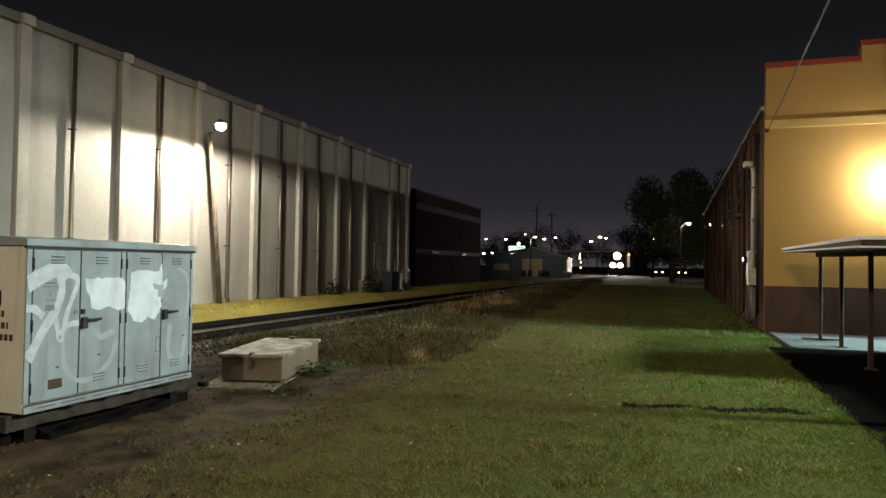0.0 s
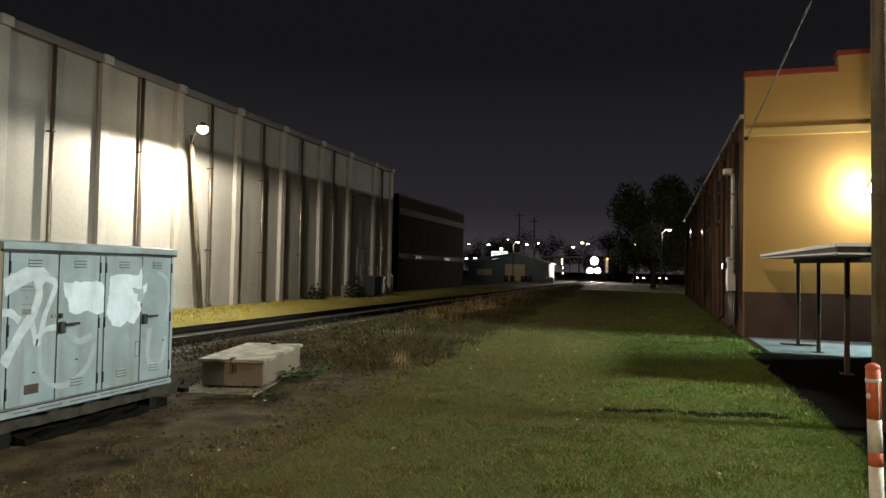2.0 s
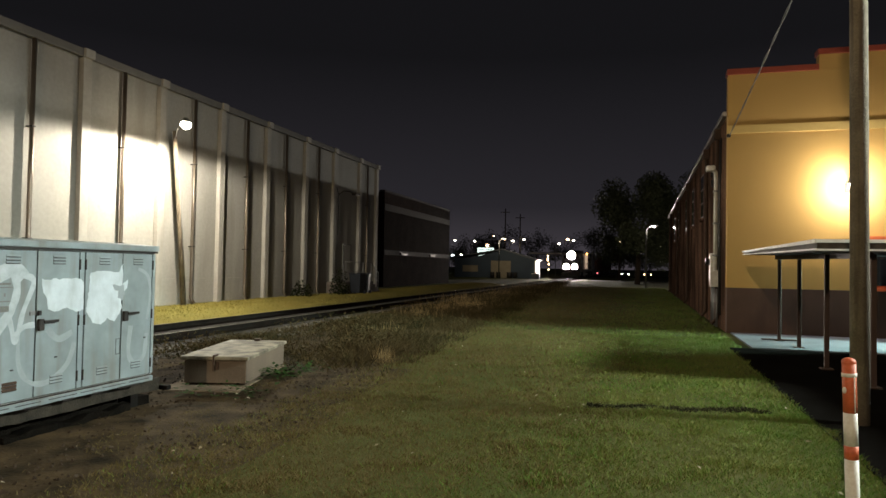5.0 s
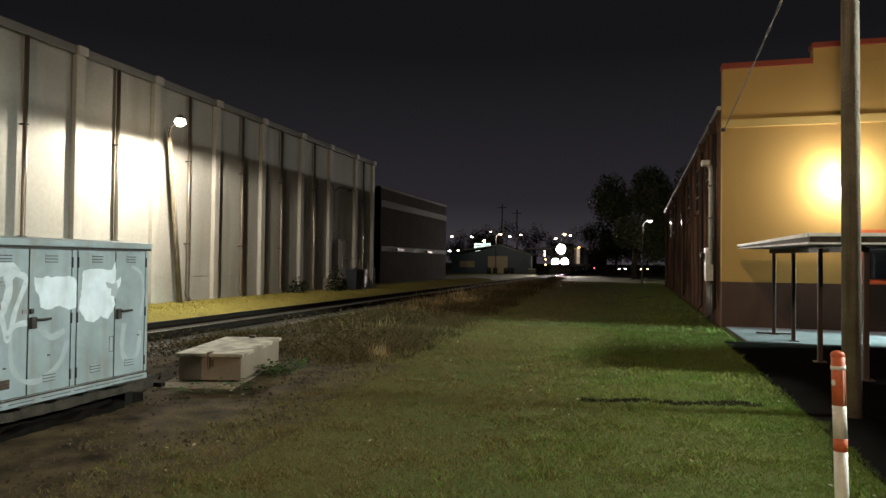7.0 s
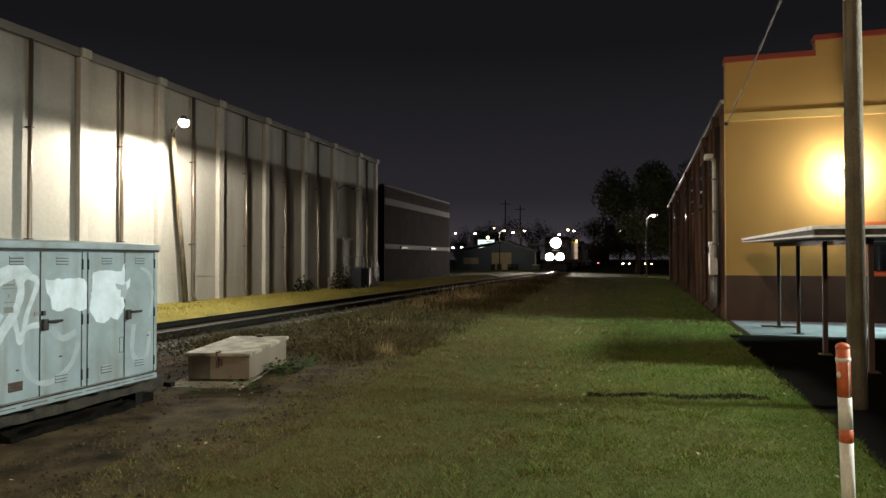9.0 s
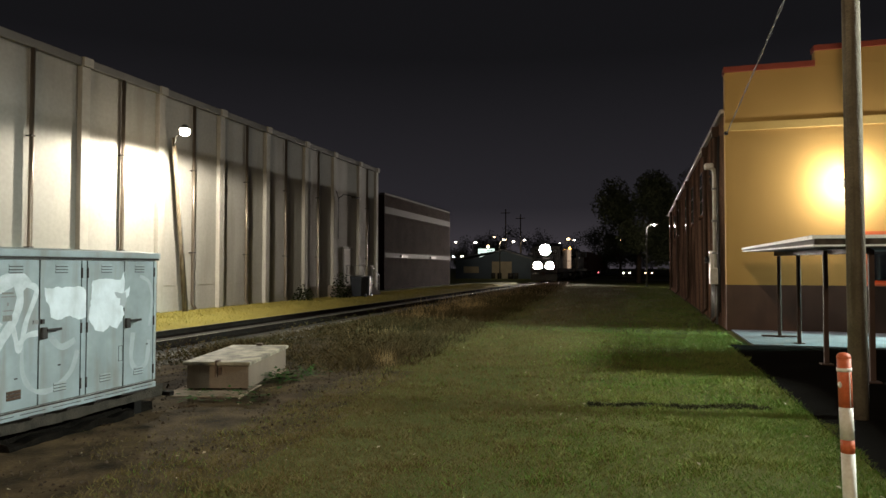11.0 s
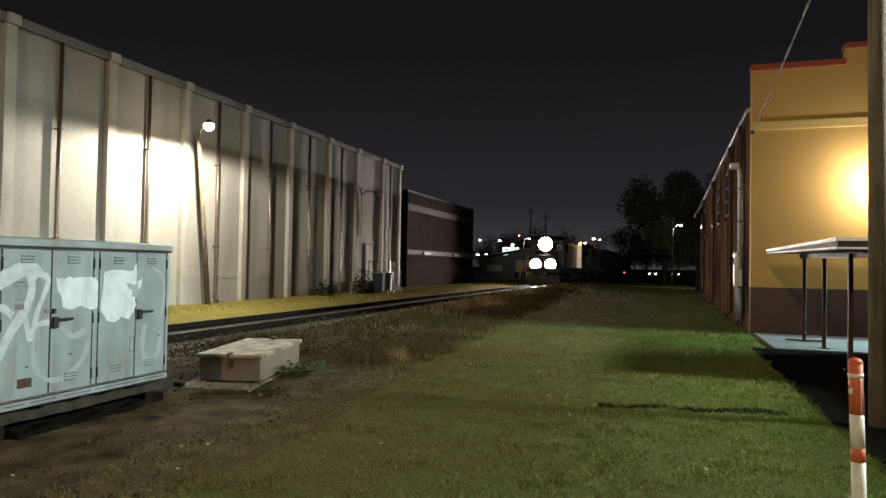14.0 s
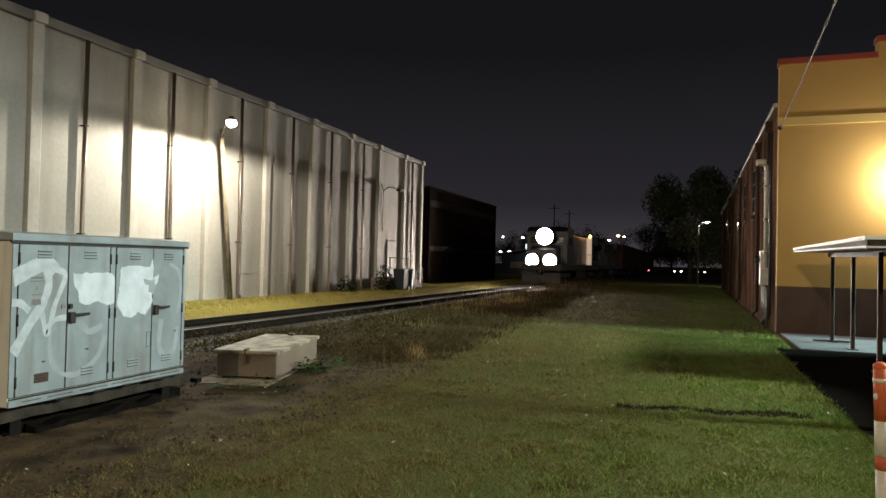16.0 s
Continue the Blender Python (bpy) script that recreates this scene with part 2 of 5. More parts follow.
M["mid_bed"] = material("black_ballast", (0.012, 0.010, 0.009), 0.95, other=(0.024, 0.020, 0.017), scale=7, amount=0.7, bump=1.0, fine=24)
M["blue_siding"] = material("blue_metal_siding", (0.085, 0.115, 0.155), 0.6, scale=0.6)
M["grey_roof"] = material("grey_sheet_roof", (0.22, 0.23, 0.25), 0.5, scale=0.6)
M["pale_door"] = material("pale_roller_door", (0.42, 0.36, 0.26), 0.6, scale=1)
M["bark"] = material("dark_bark", (0.07, 0.05, 0.035), 0.95, scale=4, bump=0.6)
M["steel_pole"] = material("galvanised_pole", (0.22, 0.22, 0.22), 0.5, 0.6)
M["lamp_glass"] = material("lit_lamp_glass", (0.9, 0.85, 0.75), 0.4, glow=(1.0, 0.86, 0.62), strength=60)
M["sconce_glass"] = material("lit_sconce_glass", (0.9, 0.8, 0.6), 0.4, glow=(1.0, 0.90, 0.72), strength=40)
M["far_white"] = material("far_white_lamp", (0.9, 0.9, 0.9), 0.4, glow=(1.0, 0.90, 0.72), strength=14)
M["far_cool"] = material("far_cool_lamp", (0.9, 0.9, 0.9), 0.4, glow=(0.85, 0.95, 1.0), strength=10)
M["far_warm"] = material("far_warm_lamp", (0.9, 0.8, 0.6), 0.4, glow=(1.0, 0.66, 0.34), strength=10)
M["far_red"] = material("far_red_lamp", (0.6, 0.1, 0.1), 0.4, glow=(1.0, 0.18, 0.2), strength=5)
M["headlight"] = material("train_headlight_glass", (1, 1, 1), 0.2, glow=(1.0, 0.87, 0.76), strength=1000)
M["amber"] = material("amber_marker_glass", (0.9, 0.5, 0.1), 0.3, glow=(1.0, 0.45, 0.08), strength=12)
M["sign_face"] = material("lit_sign_face", (0.8, 0.85, 0.8), 0.4, glow=(0.75, 0.95, 0.85), strength=1.6)
M["glow_panel"] = material("self_glowing_panel", (0.7, 0.6, 0.5), 0.6, glow=(1.0, 0.72, 0.5), strength=0.45)
M["leaf"] = island_material("dark_tree_leaves", [(0.050, 0.060, 0.034), (0.075, 0.087, 0.048), (0.10, 0.11, 0.065)])
M["shrub_leaf"] = island_material("dark_shrub_leaves", [(0.010, 0.013, 0.006), (0.018, 0.022, 0.010), (0.026, 0.030, 0.014)])
M["black_grass"] = island_material("near_black_grass", [(0.010, 0.009, 0.005), (0.018, 0.017, 0.008), (0.030, 0.026, 0.012)])
M["weed"] = island_material("dry_and_green_weeds", [(0.020, 0.021, 0.007), (0.037, 0.031, 0.012), (0.085, 0.059, 0.026), (0.037, 0.029, 0.012)], noise_scale=0.6)
M["straw"] = island_material("straw_coloured_dry_grass", [(0.24, 0.17, 0.075), (0.33, 0.24, 0.12), (0.20, 0.14, 0.07)], noise_scale=0.6)
M["lawn"] = island_material("lawn_blades", [(0.070, 0.138, 0.022), (0.104, 0.174, 0.034), (0.180, 0.175, 0.055), (0.120, 0.174, 0.036)], noise_scale=0.45)
M["warm_lawn"] = island_material("warm_lawn_blades", [(0.078, 0.074, 0.022), (0.112, 0.090, 0.034), (0.140, 0.105, 0.048), (0.092, 0.079, 0.026)], noise_scale=0.7)
M["moss"] = island_material("yellow_green_grass", [(0.205, 0.175, 0.045), (0.26, 0.215, 0.06), (0.165, 0.15, 0.042)], noise_scale=0.5)
M["stone"] = island_material("ballast_stones", [(0.06, 0.053, 0.047), (0.12, 0.108, 0.096), (0.23, 0.21, 0.19)], noise_scale=1.5)
M["clod"] = island_material("soil_crumbs", [(0.028, 0.020, 0.014), (0.046, 0.033, 0.023), (0.062, 0.047, 0.034)], noise_scale=1.5)
M["litter"] = island_material("pale_fallen_leaves", [(0.24, 0.19, 0.12), (0.36, 0.32, 0.25), (0.18, 0.13, 0.075)])
M["herb"] = island_material("broad_leaved_weed", [(0.022, 0.050, 0.012), (0.036, 0.075, 0.018), (0.016, 0.036, 0.009)])

streaked(M["cabinet"], (0.18, 0.17, 0.15), 0.55, 8.0, 1.2, 0.52)
streaked(M["cabinet_lit_end"], (0.34, 0.30, 0.24), 0.5, 8.0, 1.2, 0.52)
streaked(M["graffiti"], (0.36, 0.40, 0.41), 0.5, 7.0, 3.0, 0.5)
streaked(M["cream"], (0.215, 0.20, 0.175), 0.5, 1.3, 0.22, 0.52)
streaked(M["cream_rib"], (0.215, 0.20, 0.175), 0.5, 2.3, 0.3, 0.52)
streaked(M["yellow"], (0.46, 0.285, 0.085), 0.4, 1.2, 0.3, 0.52)
streaked(M["brown"], (0.07, 0.04, 0.03), 0.6, 2.0, 0.8, 0.5)
streaked(M["side_brick"], (0.035, 0.022, 0.017), 0.85, 0.9, 0.35, 0.44)
streaked(M["white_paint"], (0.36, 0.30, 0.23), 0.5, 14.0, 4.0, 0.55)
streaked(M["wood_pole"], (0.07, 0.05, 0.035), 0.8, 16.0, 0.5, 0.5)
streaked(M["box_side"], (0.12, 0.088, 0.062), 0.6, 7.0, 2.0, 0.5)

# ---- mesh helpers ----


def box(bm, x0, x1, y0, y1, z0, z1, bevel=0.0):
    vs = [bm.verts.new((x, y, z)) for z in (z0, z1) for x, y in ((x0, y0), (x1, y0), (x1, y1), (x0, y1))]
    fs = [bm.faces.new([vs[i] for i in q]) for q in ((3, 2, 1, 0), (4, 5, 6, 7), (0, 1, 5, 4), (1, 2, 6, 5), (2, 3, 7, 6), (3, 0, 4, 7))]
    if bevel:
        es = list({e for f in fs for e in f.edges})
        bmesh.ops.bevel(bm, geom=es, offset=bevel, segments=2, affect="EDGES", profile=0.5)
    return bm


def tube(bm, points, r, seg=10, r1=None):
    """A round bar along points, tapering from r to r1, closed at both ends."""
    pts = [Vector(p) for p in points]
    r1 = r if r1 is None else r1
    rings = []
    for i, p in enumerate(pts):
        d = (pts[min(i + 1, len(pts) - 1)] - pts[max(i - 1, 0)]).normalized()
        a = d.orthogonal().normalized() if i == 0 else (a - d * a.dot(d)).normalized()
        c = d.cross(a)
        rr = r + (r1 - r) * i / max(len(pts) - 1, 1)
        rings.append([bm.verts.new(p + (a * math.cos(2 * math.pi * j / seg) + c * math.sin(2 * math.pi * j / seg)) * rr) for j in range(seg)])
    for q0, q1 in zip(rings, rings[1:]):
        for j in range(seg):
            f = bm.faces.new((q0[j], q0[(j + 1) % seg], q1[(j + 1) % seg], q1[j]))
            f.smooth = True
    bm.faces.new(rings[0][::-1])
    bm.faces.new(rings[-1])
    return bm


def prism(bm, outline, axis, a, b):
    """An outline of 2D points pulled along an axis from a to b."""
    def at(p, s):
        return {"x": (s, p[0], p[1]), "y": (p[0], s, p[1]), "z": (p[0], p[1], s)}[axis]
    v0, v1 = [bm.verts.new(at(p, a)) for p in outline], [bm.verts.new(at(p, b)) for p in outline]
    n = len(outline)
    bm.faces.new(v0[::-1])
    bm.faces.new(v1)
    for i in range(n):
        bm.faces.new((v0[i], v0[(i + 1) % n], v1[(i + 1) % n], v1[i]))
    return bm


def mesh_of(name, bm, mat):
    bmesh.ops.recalc_face_normals(bm, faces=bm.faces)
    me = bpy.data.meshes.new(name)
    bm.to_mesh(me)
    bm.free()
    me.materials.append(mat)
    return me


def part(name, bm, mat, parent=None, label=""):
    ob = new(name, mesh_of(name, bm, mat))
    if parent:
        ob.parent = parent
    return tagged(ob, label)


def thing(name, label, category, at=(0, 0, 0), turn=0, group="", kind=""):
    ob = new(name)
    ob.matrix_world = pose(*at, 0, 0, turn)
    ob.empty_display_size = 0.2
    return tagged(ob, label, category, group, kind)


def B(*a, **k):
    return box(bmesh.new(), *a, **k)


def T(*a, **k):
    return tube(bmesh.new(), *a, **k)


def raw(name, verts, faces, mat):
    me = bpy.data.meshes.new(name)
    me.from_pydata([tuple(v) for v in verts], [], faces)
    me.materials.append(mat)
    return new(name, me)


def share(name, me, parent, m=None):
    ob = new(name, me)
    ob.parent = parent
    if m is not None:
        ob.matrix_basis = m
    return ob

# ---- ground ----


def smooth(a, b, x):
    t = min(1, max(0, (x - a) / (b - a)))
    return t * t * (3 - 2 * t)


def lawn_edge(y):
    """Where the mown grass ends towards the track."""
    return -3.35 - 0.062 * (y - 6) + 0.25 * noise.noise((y * 0.35, 3.1, 0))


def height(x, y):
    h = -0.14 * smooth(-7.3, -8.6, x) + 0.24 * smooth(-11.7, -13.2, x)
    if -30 < x < 1.7 and -4 < y < 60:
        h += 0.025 * noise.noise((x * 0.5, y * 0.5, 0)) * smooth(1.7, 0.7, x) + 0.012 * noise.noise((x * 2.1, y * 2.1, 5)) * smooth(1.7, 1.0, x)
    return h


def build_ground():
    xs = [-2500, -600, -150, -60, -32, -22, -18] + list(np.arange(-15.5, 1.9, 0.3)) + [1.9, 2.6, 6, 14, 30, 60, 150, 600, 2500]
    ys = [-2500, -300, -60, -20, -6] + list(np.arange(-2, 24, 0.4)) + list(np.arange(24, 62, 1.5)) + [66, 72, 80, 90, 110, 140, 200, 400, 1000, 2500]
    verts = [(x, y, height(x, y)) for y in ys for x in xs]
    w = len(xs)
    faces = [(j * w + i, j * w + i + 1, (j + 1) * w + i + 1, (j + 1) * w + i) for j in range(len(ys) - 1) for i in range(w - 1)]
    ob = raw("ground", verts, faces, M["ground"])
    for p in ob.data.polygons:
        p.use_smooth = True
        if -8.4 < p.center.x < lawn_edge(p.center.y) - 0.35 and 9 < p.center.y < 75:
            p.material_index = 1
        elif -7.6 < p.center.x < lawn_edge(p.center.y) + 0.35 and -6 < p.center.y < 9.5 + 0.8 * noise.noise(p.center * 0.7):
            p.material_index = 1
        elif -15.6 < p.center.x < -11.95 and p.center.y < 62:
            p.material_index = 2
    ob.data.materials.append(M["soil"])
    ob.data.materials.append(M["strip"])
    tagged(ob, "mown lawn ground with bare soil patches beside the track", "ground", kind="structure")


build_ground()


def blades(name, spots, mat, size, wide, label, category, lean=0.5, seed=1):
    """Many single blades as one piece: spots are (x, y, z, scale)."""
    rng = np.random.default_rng(seed)
    s = np.array(spots, dtype=float)
    n = len(s)
    a, h = rng.uniform(0, 2 * np.pi, n), size * s[:, 3] * rng.uniform(0.55, 1.25, n)
    w = wide * s[:, 3] * rng.uniform(0.7, 1.3, n)
    side = np.stack([np.cos(a), np.sin(a), np.zeros(n)], 1)
    tip = np.stack([rng.normal(0, lean, n), rng.normal(0, lean, n), np.ones(n)], 1) * h[:, None]
    v = np.empty((n, 3, 3))
    v[:, 0], v[:, 1], v[:, 2] = s[:, :3] - side * w[:, None] / 2, s[:, :3] + side * w[:, None] / 2, s[:, :3] + tip
    me = bpy.data.meshes.new(name)
    me.vertices.add(3 * n)
    me.vertices.foreach_set("co", v.ravel())
    me.loops.add(3 * n)
    me.loops.foreach_set("vertex_index", np.arange(3 * n, dtype=np.int32))
    me.polygons.add(n)
    me.polygons.foreach_set("loop_start", np.arange(0, 3 * n, 3, dtype=np.int32))
    me.update(calc_edges=True)
    me.materials.append(mat)
    return tagged(new(name, me), label, category, kind="stuff")


def scatter(count, x0, x1, y0, y1, keep, seed, scale=1.0, sink=0.008):
    rng = np.random.default_rng(seed)
    out = []
    for x, y in zip(rng.uniform(x0, x1, count), rng.uniform(y0, y1, count)):
        k = keep(x, y)
        if k > 0 and rng.random() < k:
            out.append((x, y, height(x, y) - sink, scale))
    return out


def lawn_keep(x, y):
    if x > 1.90 - 0.006 * (y - 7) + 0.07 * noise.noise((y * 1.3, 0, 7)) and y < 15 or x > 2.12:
        return 0
    e = x - lawn_edge(y)
    thin = 0.45 + 0.75 * noise.noise((x * 0.7, y * 0.7, 1)) + 0.35 * noise.noise((x * 2.6, y * 2.6, 4))
    return 0 if e < -0.5 else min(1, max(0.12, 0.55 + thin * 0.6)) * min(1, 0.25 + (e + 0.5) * 0.9)


near = scatter(240000, -4.2, 2.1, 2.6, 8.5, lawn_keep, 11)
middle = scatter(120000, -4.9, 2.1, 8.5, 17, lawn_keep, 12, 1.35)
behind = scatter(70000, -4.5, 2.1, -5, 2.6, lawn_keep, 15, 1.3)
far = scatter(110000, -7.5, 2.1, 17, 60, lawn_keep, 13, 2.0)
def clumped(spots):
    return [(x, y, z, q * (0.95 + 0.8 * max(0.0, noise.noise((x * 2.3, y * 2.3, 21)) + 0.5 * noise.noise((x * 6.0, y * 6.0, 22))))) for x, y, z, q in spots]


near, middle = clumped(near), clumped(middle)
lawn_rng = np.random.default_rng(14)
green, dry = [], []
for spot in near + middle + far + behind:
    # Browner blades towards the track: warm lamplight put into the grass colour.
    worn = 0.92 * smooth(1.3, -2.4, spot[0] + 0.9 * noise.noise((spot[0] * 0.5, spot[1] * 0.5, 12)))
    (dry if lawn_rng.random() < worn else green).append(spot)
def dark_line_y(x):
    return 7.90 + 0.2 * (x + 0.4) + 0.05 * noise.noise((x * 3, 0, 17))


def in_dark_line(x, y):
    return -0.5 < x < 1.5 and abs(y - dark_line_y(x)) < 0.13 + 0.14 * noise.noise((x * 2.2, y * 5, 18))


green = [q for q in green if not in_dark_line(q[0], q[1])] + [(x, y, z, k * 0.7) for x, y, z, k in green if in_dark_line(x, y)][::2]
dry = [q for q in dry if not in_dark_line(q[0], q[1])]
line_rng = np.random.default_rng(19)
line_spots = [(x, y, height(x, y) - 0.004, 1.0) for x, y in zip(line_rng.uniform(-0.5, 1.5, 9000), line_rng.uniform(7.5, 8.6, 9000))
             if in_dark_line(x, y) and noise.noise((x * 4.5, y * 6, 23)) > -0.12]
# Near-black blades scattered in a thin broken line across the lawn.
blades("dark_grass_line", line_spots, M["black_grass"], 0.038, 0.012, "thin line of near-black grass across the lawn", "grass", 0.8, 4)
blades("lawn_grass", green, M["lawn"], 0.036, 0.0078, "short mown lawn grass, green with olive patches", "grass", 0.7)
blades("warm_lawn_grass", dry, M["warm_lawn"], 0.032, 0.0078, "short lawn grass coloured olive-brown for warm lamplight", "grass", 0.8, 2)


def soil_tufts(x, y):
    if -6.2 < x < -4.7 and 6.6 < y < 9.3:
        return 0.0
    n = noise.noise((x * 1.1, y * 1.1, 9)) + 0.4 * noise.noise((x * 3.7, y * 3.7, 10))
    return 0.8 if n > 0.2 else 0.22 if n > 0 else 0.03


blades("soil_weeds", scatter(40000, -7.6, -2.8, 2.5, 10.5, soil_tufts, 21), M["warm_lawn"], 0.032, 0.009, "sparse green tufts on bare soil beside cabinets", "weeds", 0.8, 3)


def weed_keep(x, y):
    e = lawn_edge(y)
    if x > e + 0.9 or x < -8.3:
        return 0
    soft = smooth(e + 0.55, e - 0.6, x + 0.5 * noise.noise((x * 1.7, y * 1.7, 15)))
    return soft * max(0.22, 0.55 + 1.3 * noise.noise((x * 0.55, y * 0.4, 2))) * smooth(8.8, 10.5, y + 0.4 * (x + 5))


blades("verge_weeds", [(x, y, z, s * (0.7 + 1.1 * abs(noise.noise((x * 0.8, y * 0.8, 6))))) for x, y, z, s in
       scatter(85000, -8.3, -3.4, 8.8, 26, weed_keep, 31) + scatter(40000, -8.3, -4, 26, 75, weed_keep, 32, 1.6)],
       M["weed"], 0.17, 0.016, "tangle of dry brown and green verge weeds along the track", "weeds", 0.95, 5)


def tuft(at, count, size, spread, seed, label):
    rng = np.random.default_rng(seed)
    pts = [(at[0] + rng.normal(0, spread), at[1] + rng.normal(0, spread), height(*at) - 0.01, rng.uniform(0.6, 1.2)) for _ in range(count)]
    return blades("dry_grass_clump", pts, M["straw"], size, 0.012, label, "dry grass", 0.28, seed)


for i, (x, y, c, s, sp) in enumerate(((-3.95, 10.2, 110, 0.30, 0.09), (-6.4, 19.5, 260, 0.36, 0.45), (-6.9, 22.5, 300, 0.4, 0.5), (-6.3, 25.5, 300, 0.4, 0.5), (-7.2, 30, 400, 0.45, 0.8),
                                      (-6.9, 37, 500, 0.5, 1.0), (-7.4, 46, 500, 0.6, 1.2), (-5.7, 14.6, 90, 0.28, 0.4), (-7.3, 55, 500, 0.6, 1.5))):
    tuft((x, y), c, s, sp, 50 + i, "upright clump of straw-coloured dry grass in the verge")


def herb(at, n, seed):
    """A low weed of broad leaves."""
    rng = np.random.default_rng(seed)
    v, f = [], []
    for _ in range(n):
        p = Vector((at[0] + rng.normal(0, 0.22), at[1] + rng.normal(0, 0.16), height(*at) + rng.uniform(0.02, 0.14)))
        a, l = rng.uniform(0, 6.28), rng.uniform(0.05, 0.1)
        d, s = Vector((math.cos(a), math.sin(a), rng.uniform(-0.2, 0.5))) * l, Vector((-math.sin(a), math.cos(a), 0)) * l * 0.35
        k = len(v)
        v += [p, p + d * 0.5 + s, p + d, p + d * 0.5 - s]
        f.append((k, k + 1, k + 2, k + 3))
    return tagged(raw("broad_weed", v, f, M["herb"]), "low green broad-leaved weed growing beside the box", "weed", kind="stuff")


herb((-4.75, 8.2), 130, 61)
herb((-4.62, 8.6), 90, 62)
herb((-4.45, 6.9), 60, 63)
herb((-5.0, 6.7), 40, 64)


def verge_mounds():
    """Low leafy tangles between the lawn and the ballast."""
    rng = np.random.default_rng(73)
    v, f = [], []
    for _ in range(120):
        y = 9.5 + 40 * rng.random() ** 1.6
        x = rng.uniform(-7.9, lawn_edge(y) - 0.5)
        if x > -5.9 and y < 9.8:
            continue
        wide, tall = rng.uniform(0.25, 0.7), rng.uniform(0.16, 0.46)
        for _ in range(int(260 * wide)):
            a, q = rng.uniform(0, 6.28), wide * math.sqrt(rng.random())
            px, py = x + math.cos(a) * q, y + math.sin(a) * q * 1.3
            p = Vector((px, py, height(px, py) + tall * (1 - (q / wide) ** 2) * rng.uniform(0.25, 1.1)))
            d, w = Vector(rng.normal(0, 1, 3)).normalized() * rng.uniform(0.02, 0.055), Vector(rng.normal(0, 1, 3)).normalized() * 0.016
            k = len(v)
            v += [p - d, p + w, p + d, p - w]
            f.append((k, k + 1, k + 2, k + 3))
    tagged(raw("verge_tangle", v, f, M["weed"]), "low leafy brown-green weed tangles along the ballast", "weeds", kind="stuff")


verge_mounds()


def litter():
    rng = np.random.default_rng(71)
    v, f = [], []
    spots = [(x, y) for x, y in zip(rng.uniform(-4.5, 1.9, 110), rng.uniform(3.2, 16, 110))] + [(1.5, 6.9), (1.62, 6.85), (-1.5, 9.9), (-4.3, 6.6), (-4.25, 6.75), (-4.5, 6.9)] * 2
    for x, y in spots:
        if x > 1.8:
            continue
        p, a, l = Vector((x + rng.normal(0, 0.03), y, height(x, y) + 0.035)), rng.uniform(0, 6.28), rng.uniform(0.008, 0.026)
        d, s = Vector((math.cos(a), math.sin(a), rng.uniform(-0.3, 0.6))) * l, Vector((-math.sin(a), math.cos(a), rng.uniform(-0.2, 0.5))) * l * 0.6
        k = len(v)
        v += [p - d, p + s, p + d, p - s + Vector((0, 0, 0.01))]
        f.append((k, k + 1, k + 2, k + 3))
    tagged(raw("fallen_leaves", v, f, M["litter"]), "pale fallen leaves and scraps scattered on the lawn", "leaves", kind="stuff")


litter()

def pebbles():
    rng = np.random.default_rng(77)
    v, f = [], []
    for _ in range(2600):
        x, y = rng.uniform(-7.4, -2.9), rng.uniform(3.2, 10.5)
        if x > lawn_edge(y) + 0.3 or noise.noise((x * 1.3, y * 1.3, 2)) < -0.15:
            continue
        q = rng.uniform(0.006, 0.022)
        c, b = np.array([x, y, height(x, y) + q * 0.2]), len(v)
        v += list(c + (rng.normal(0, 1, (6, 3)) * 0.25 + np.array([(1, 0, 0), (-1, 0, 0), (0, 1, 0), (0, -1, 0), (0, 0, 1), (0, 0, -1)])) * q)
        f += [(b + i, b + j, b + l) for i, j, l in ((0, 2, 4), (2, 1, 4), (1, 3, 4), (3, 0, 4), (2, 0, 5), (1, 2, 5), (3, 1, 5), (0, 3, 5))]
    tagged(raw("soil_clods", v, f, M["clod"]), "crumbs and small stones on the bare soil", "soil", kind="stuff")


pebbles()
lot = part("parking_lot", B(1.86, 45, -30, 14.96, -0.2, 0.012), M["asphalt"])
tagged(lot, "asphalt lot beside the lawn, coloured dark for shade", "pavement", kind="structure")
pad = part("concrete_pavement", B(2.3, 30, 14.97, 18.47, -0.2, 0.03), M["concrete"])
tagged(pad, "pale concrete pavement in front of the yellow building", "pavement", kind="structure")
# Added wall, out of view, placed to throw shade on the asphalt lot.
lot_shade_wall = part("wall_lot_shade", B(4.95, 5.12, -6, 10.165, 0.012, 2.6), M["concrete"])
tagged(lot_shade_wall, "unseen wall added to shade the asphalt lot", "wall", kind="structure")
cross = part("cross_road", B(-80, 80, 140, 149, -0.2, 0.02), M["asphalt"])
tagged(cross, "asphalt road crossing behind the track", "road", kind="structure")
drive = part("gravel_drive", B(-6.5, 30, 93, 96, -0.2, 0.015), M["concrete"])
tagged(drive, "pale gravel drive beyond the brick building", "road", kind="structure")

# ---- railway ----
TRACK_X = -10.03


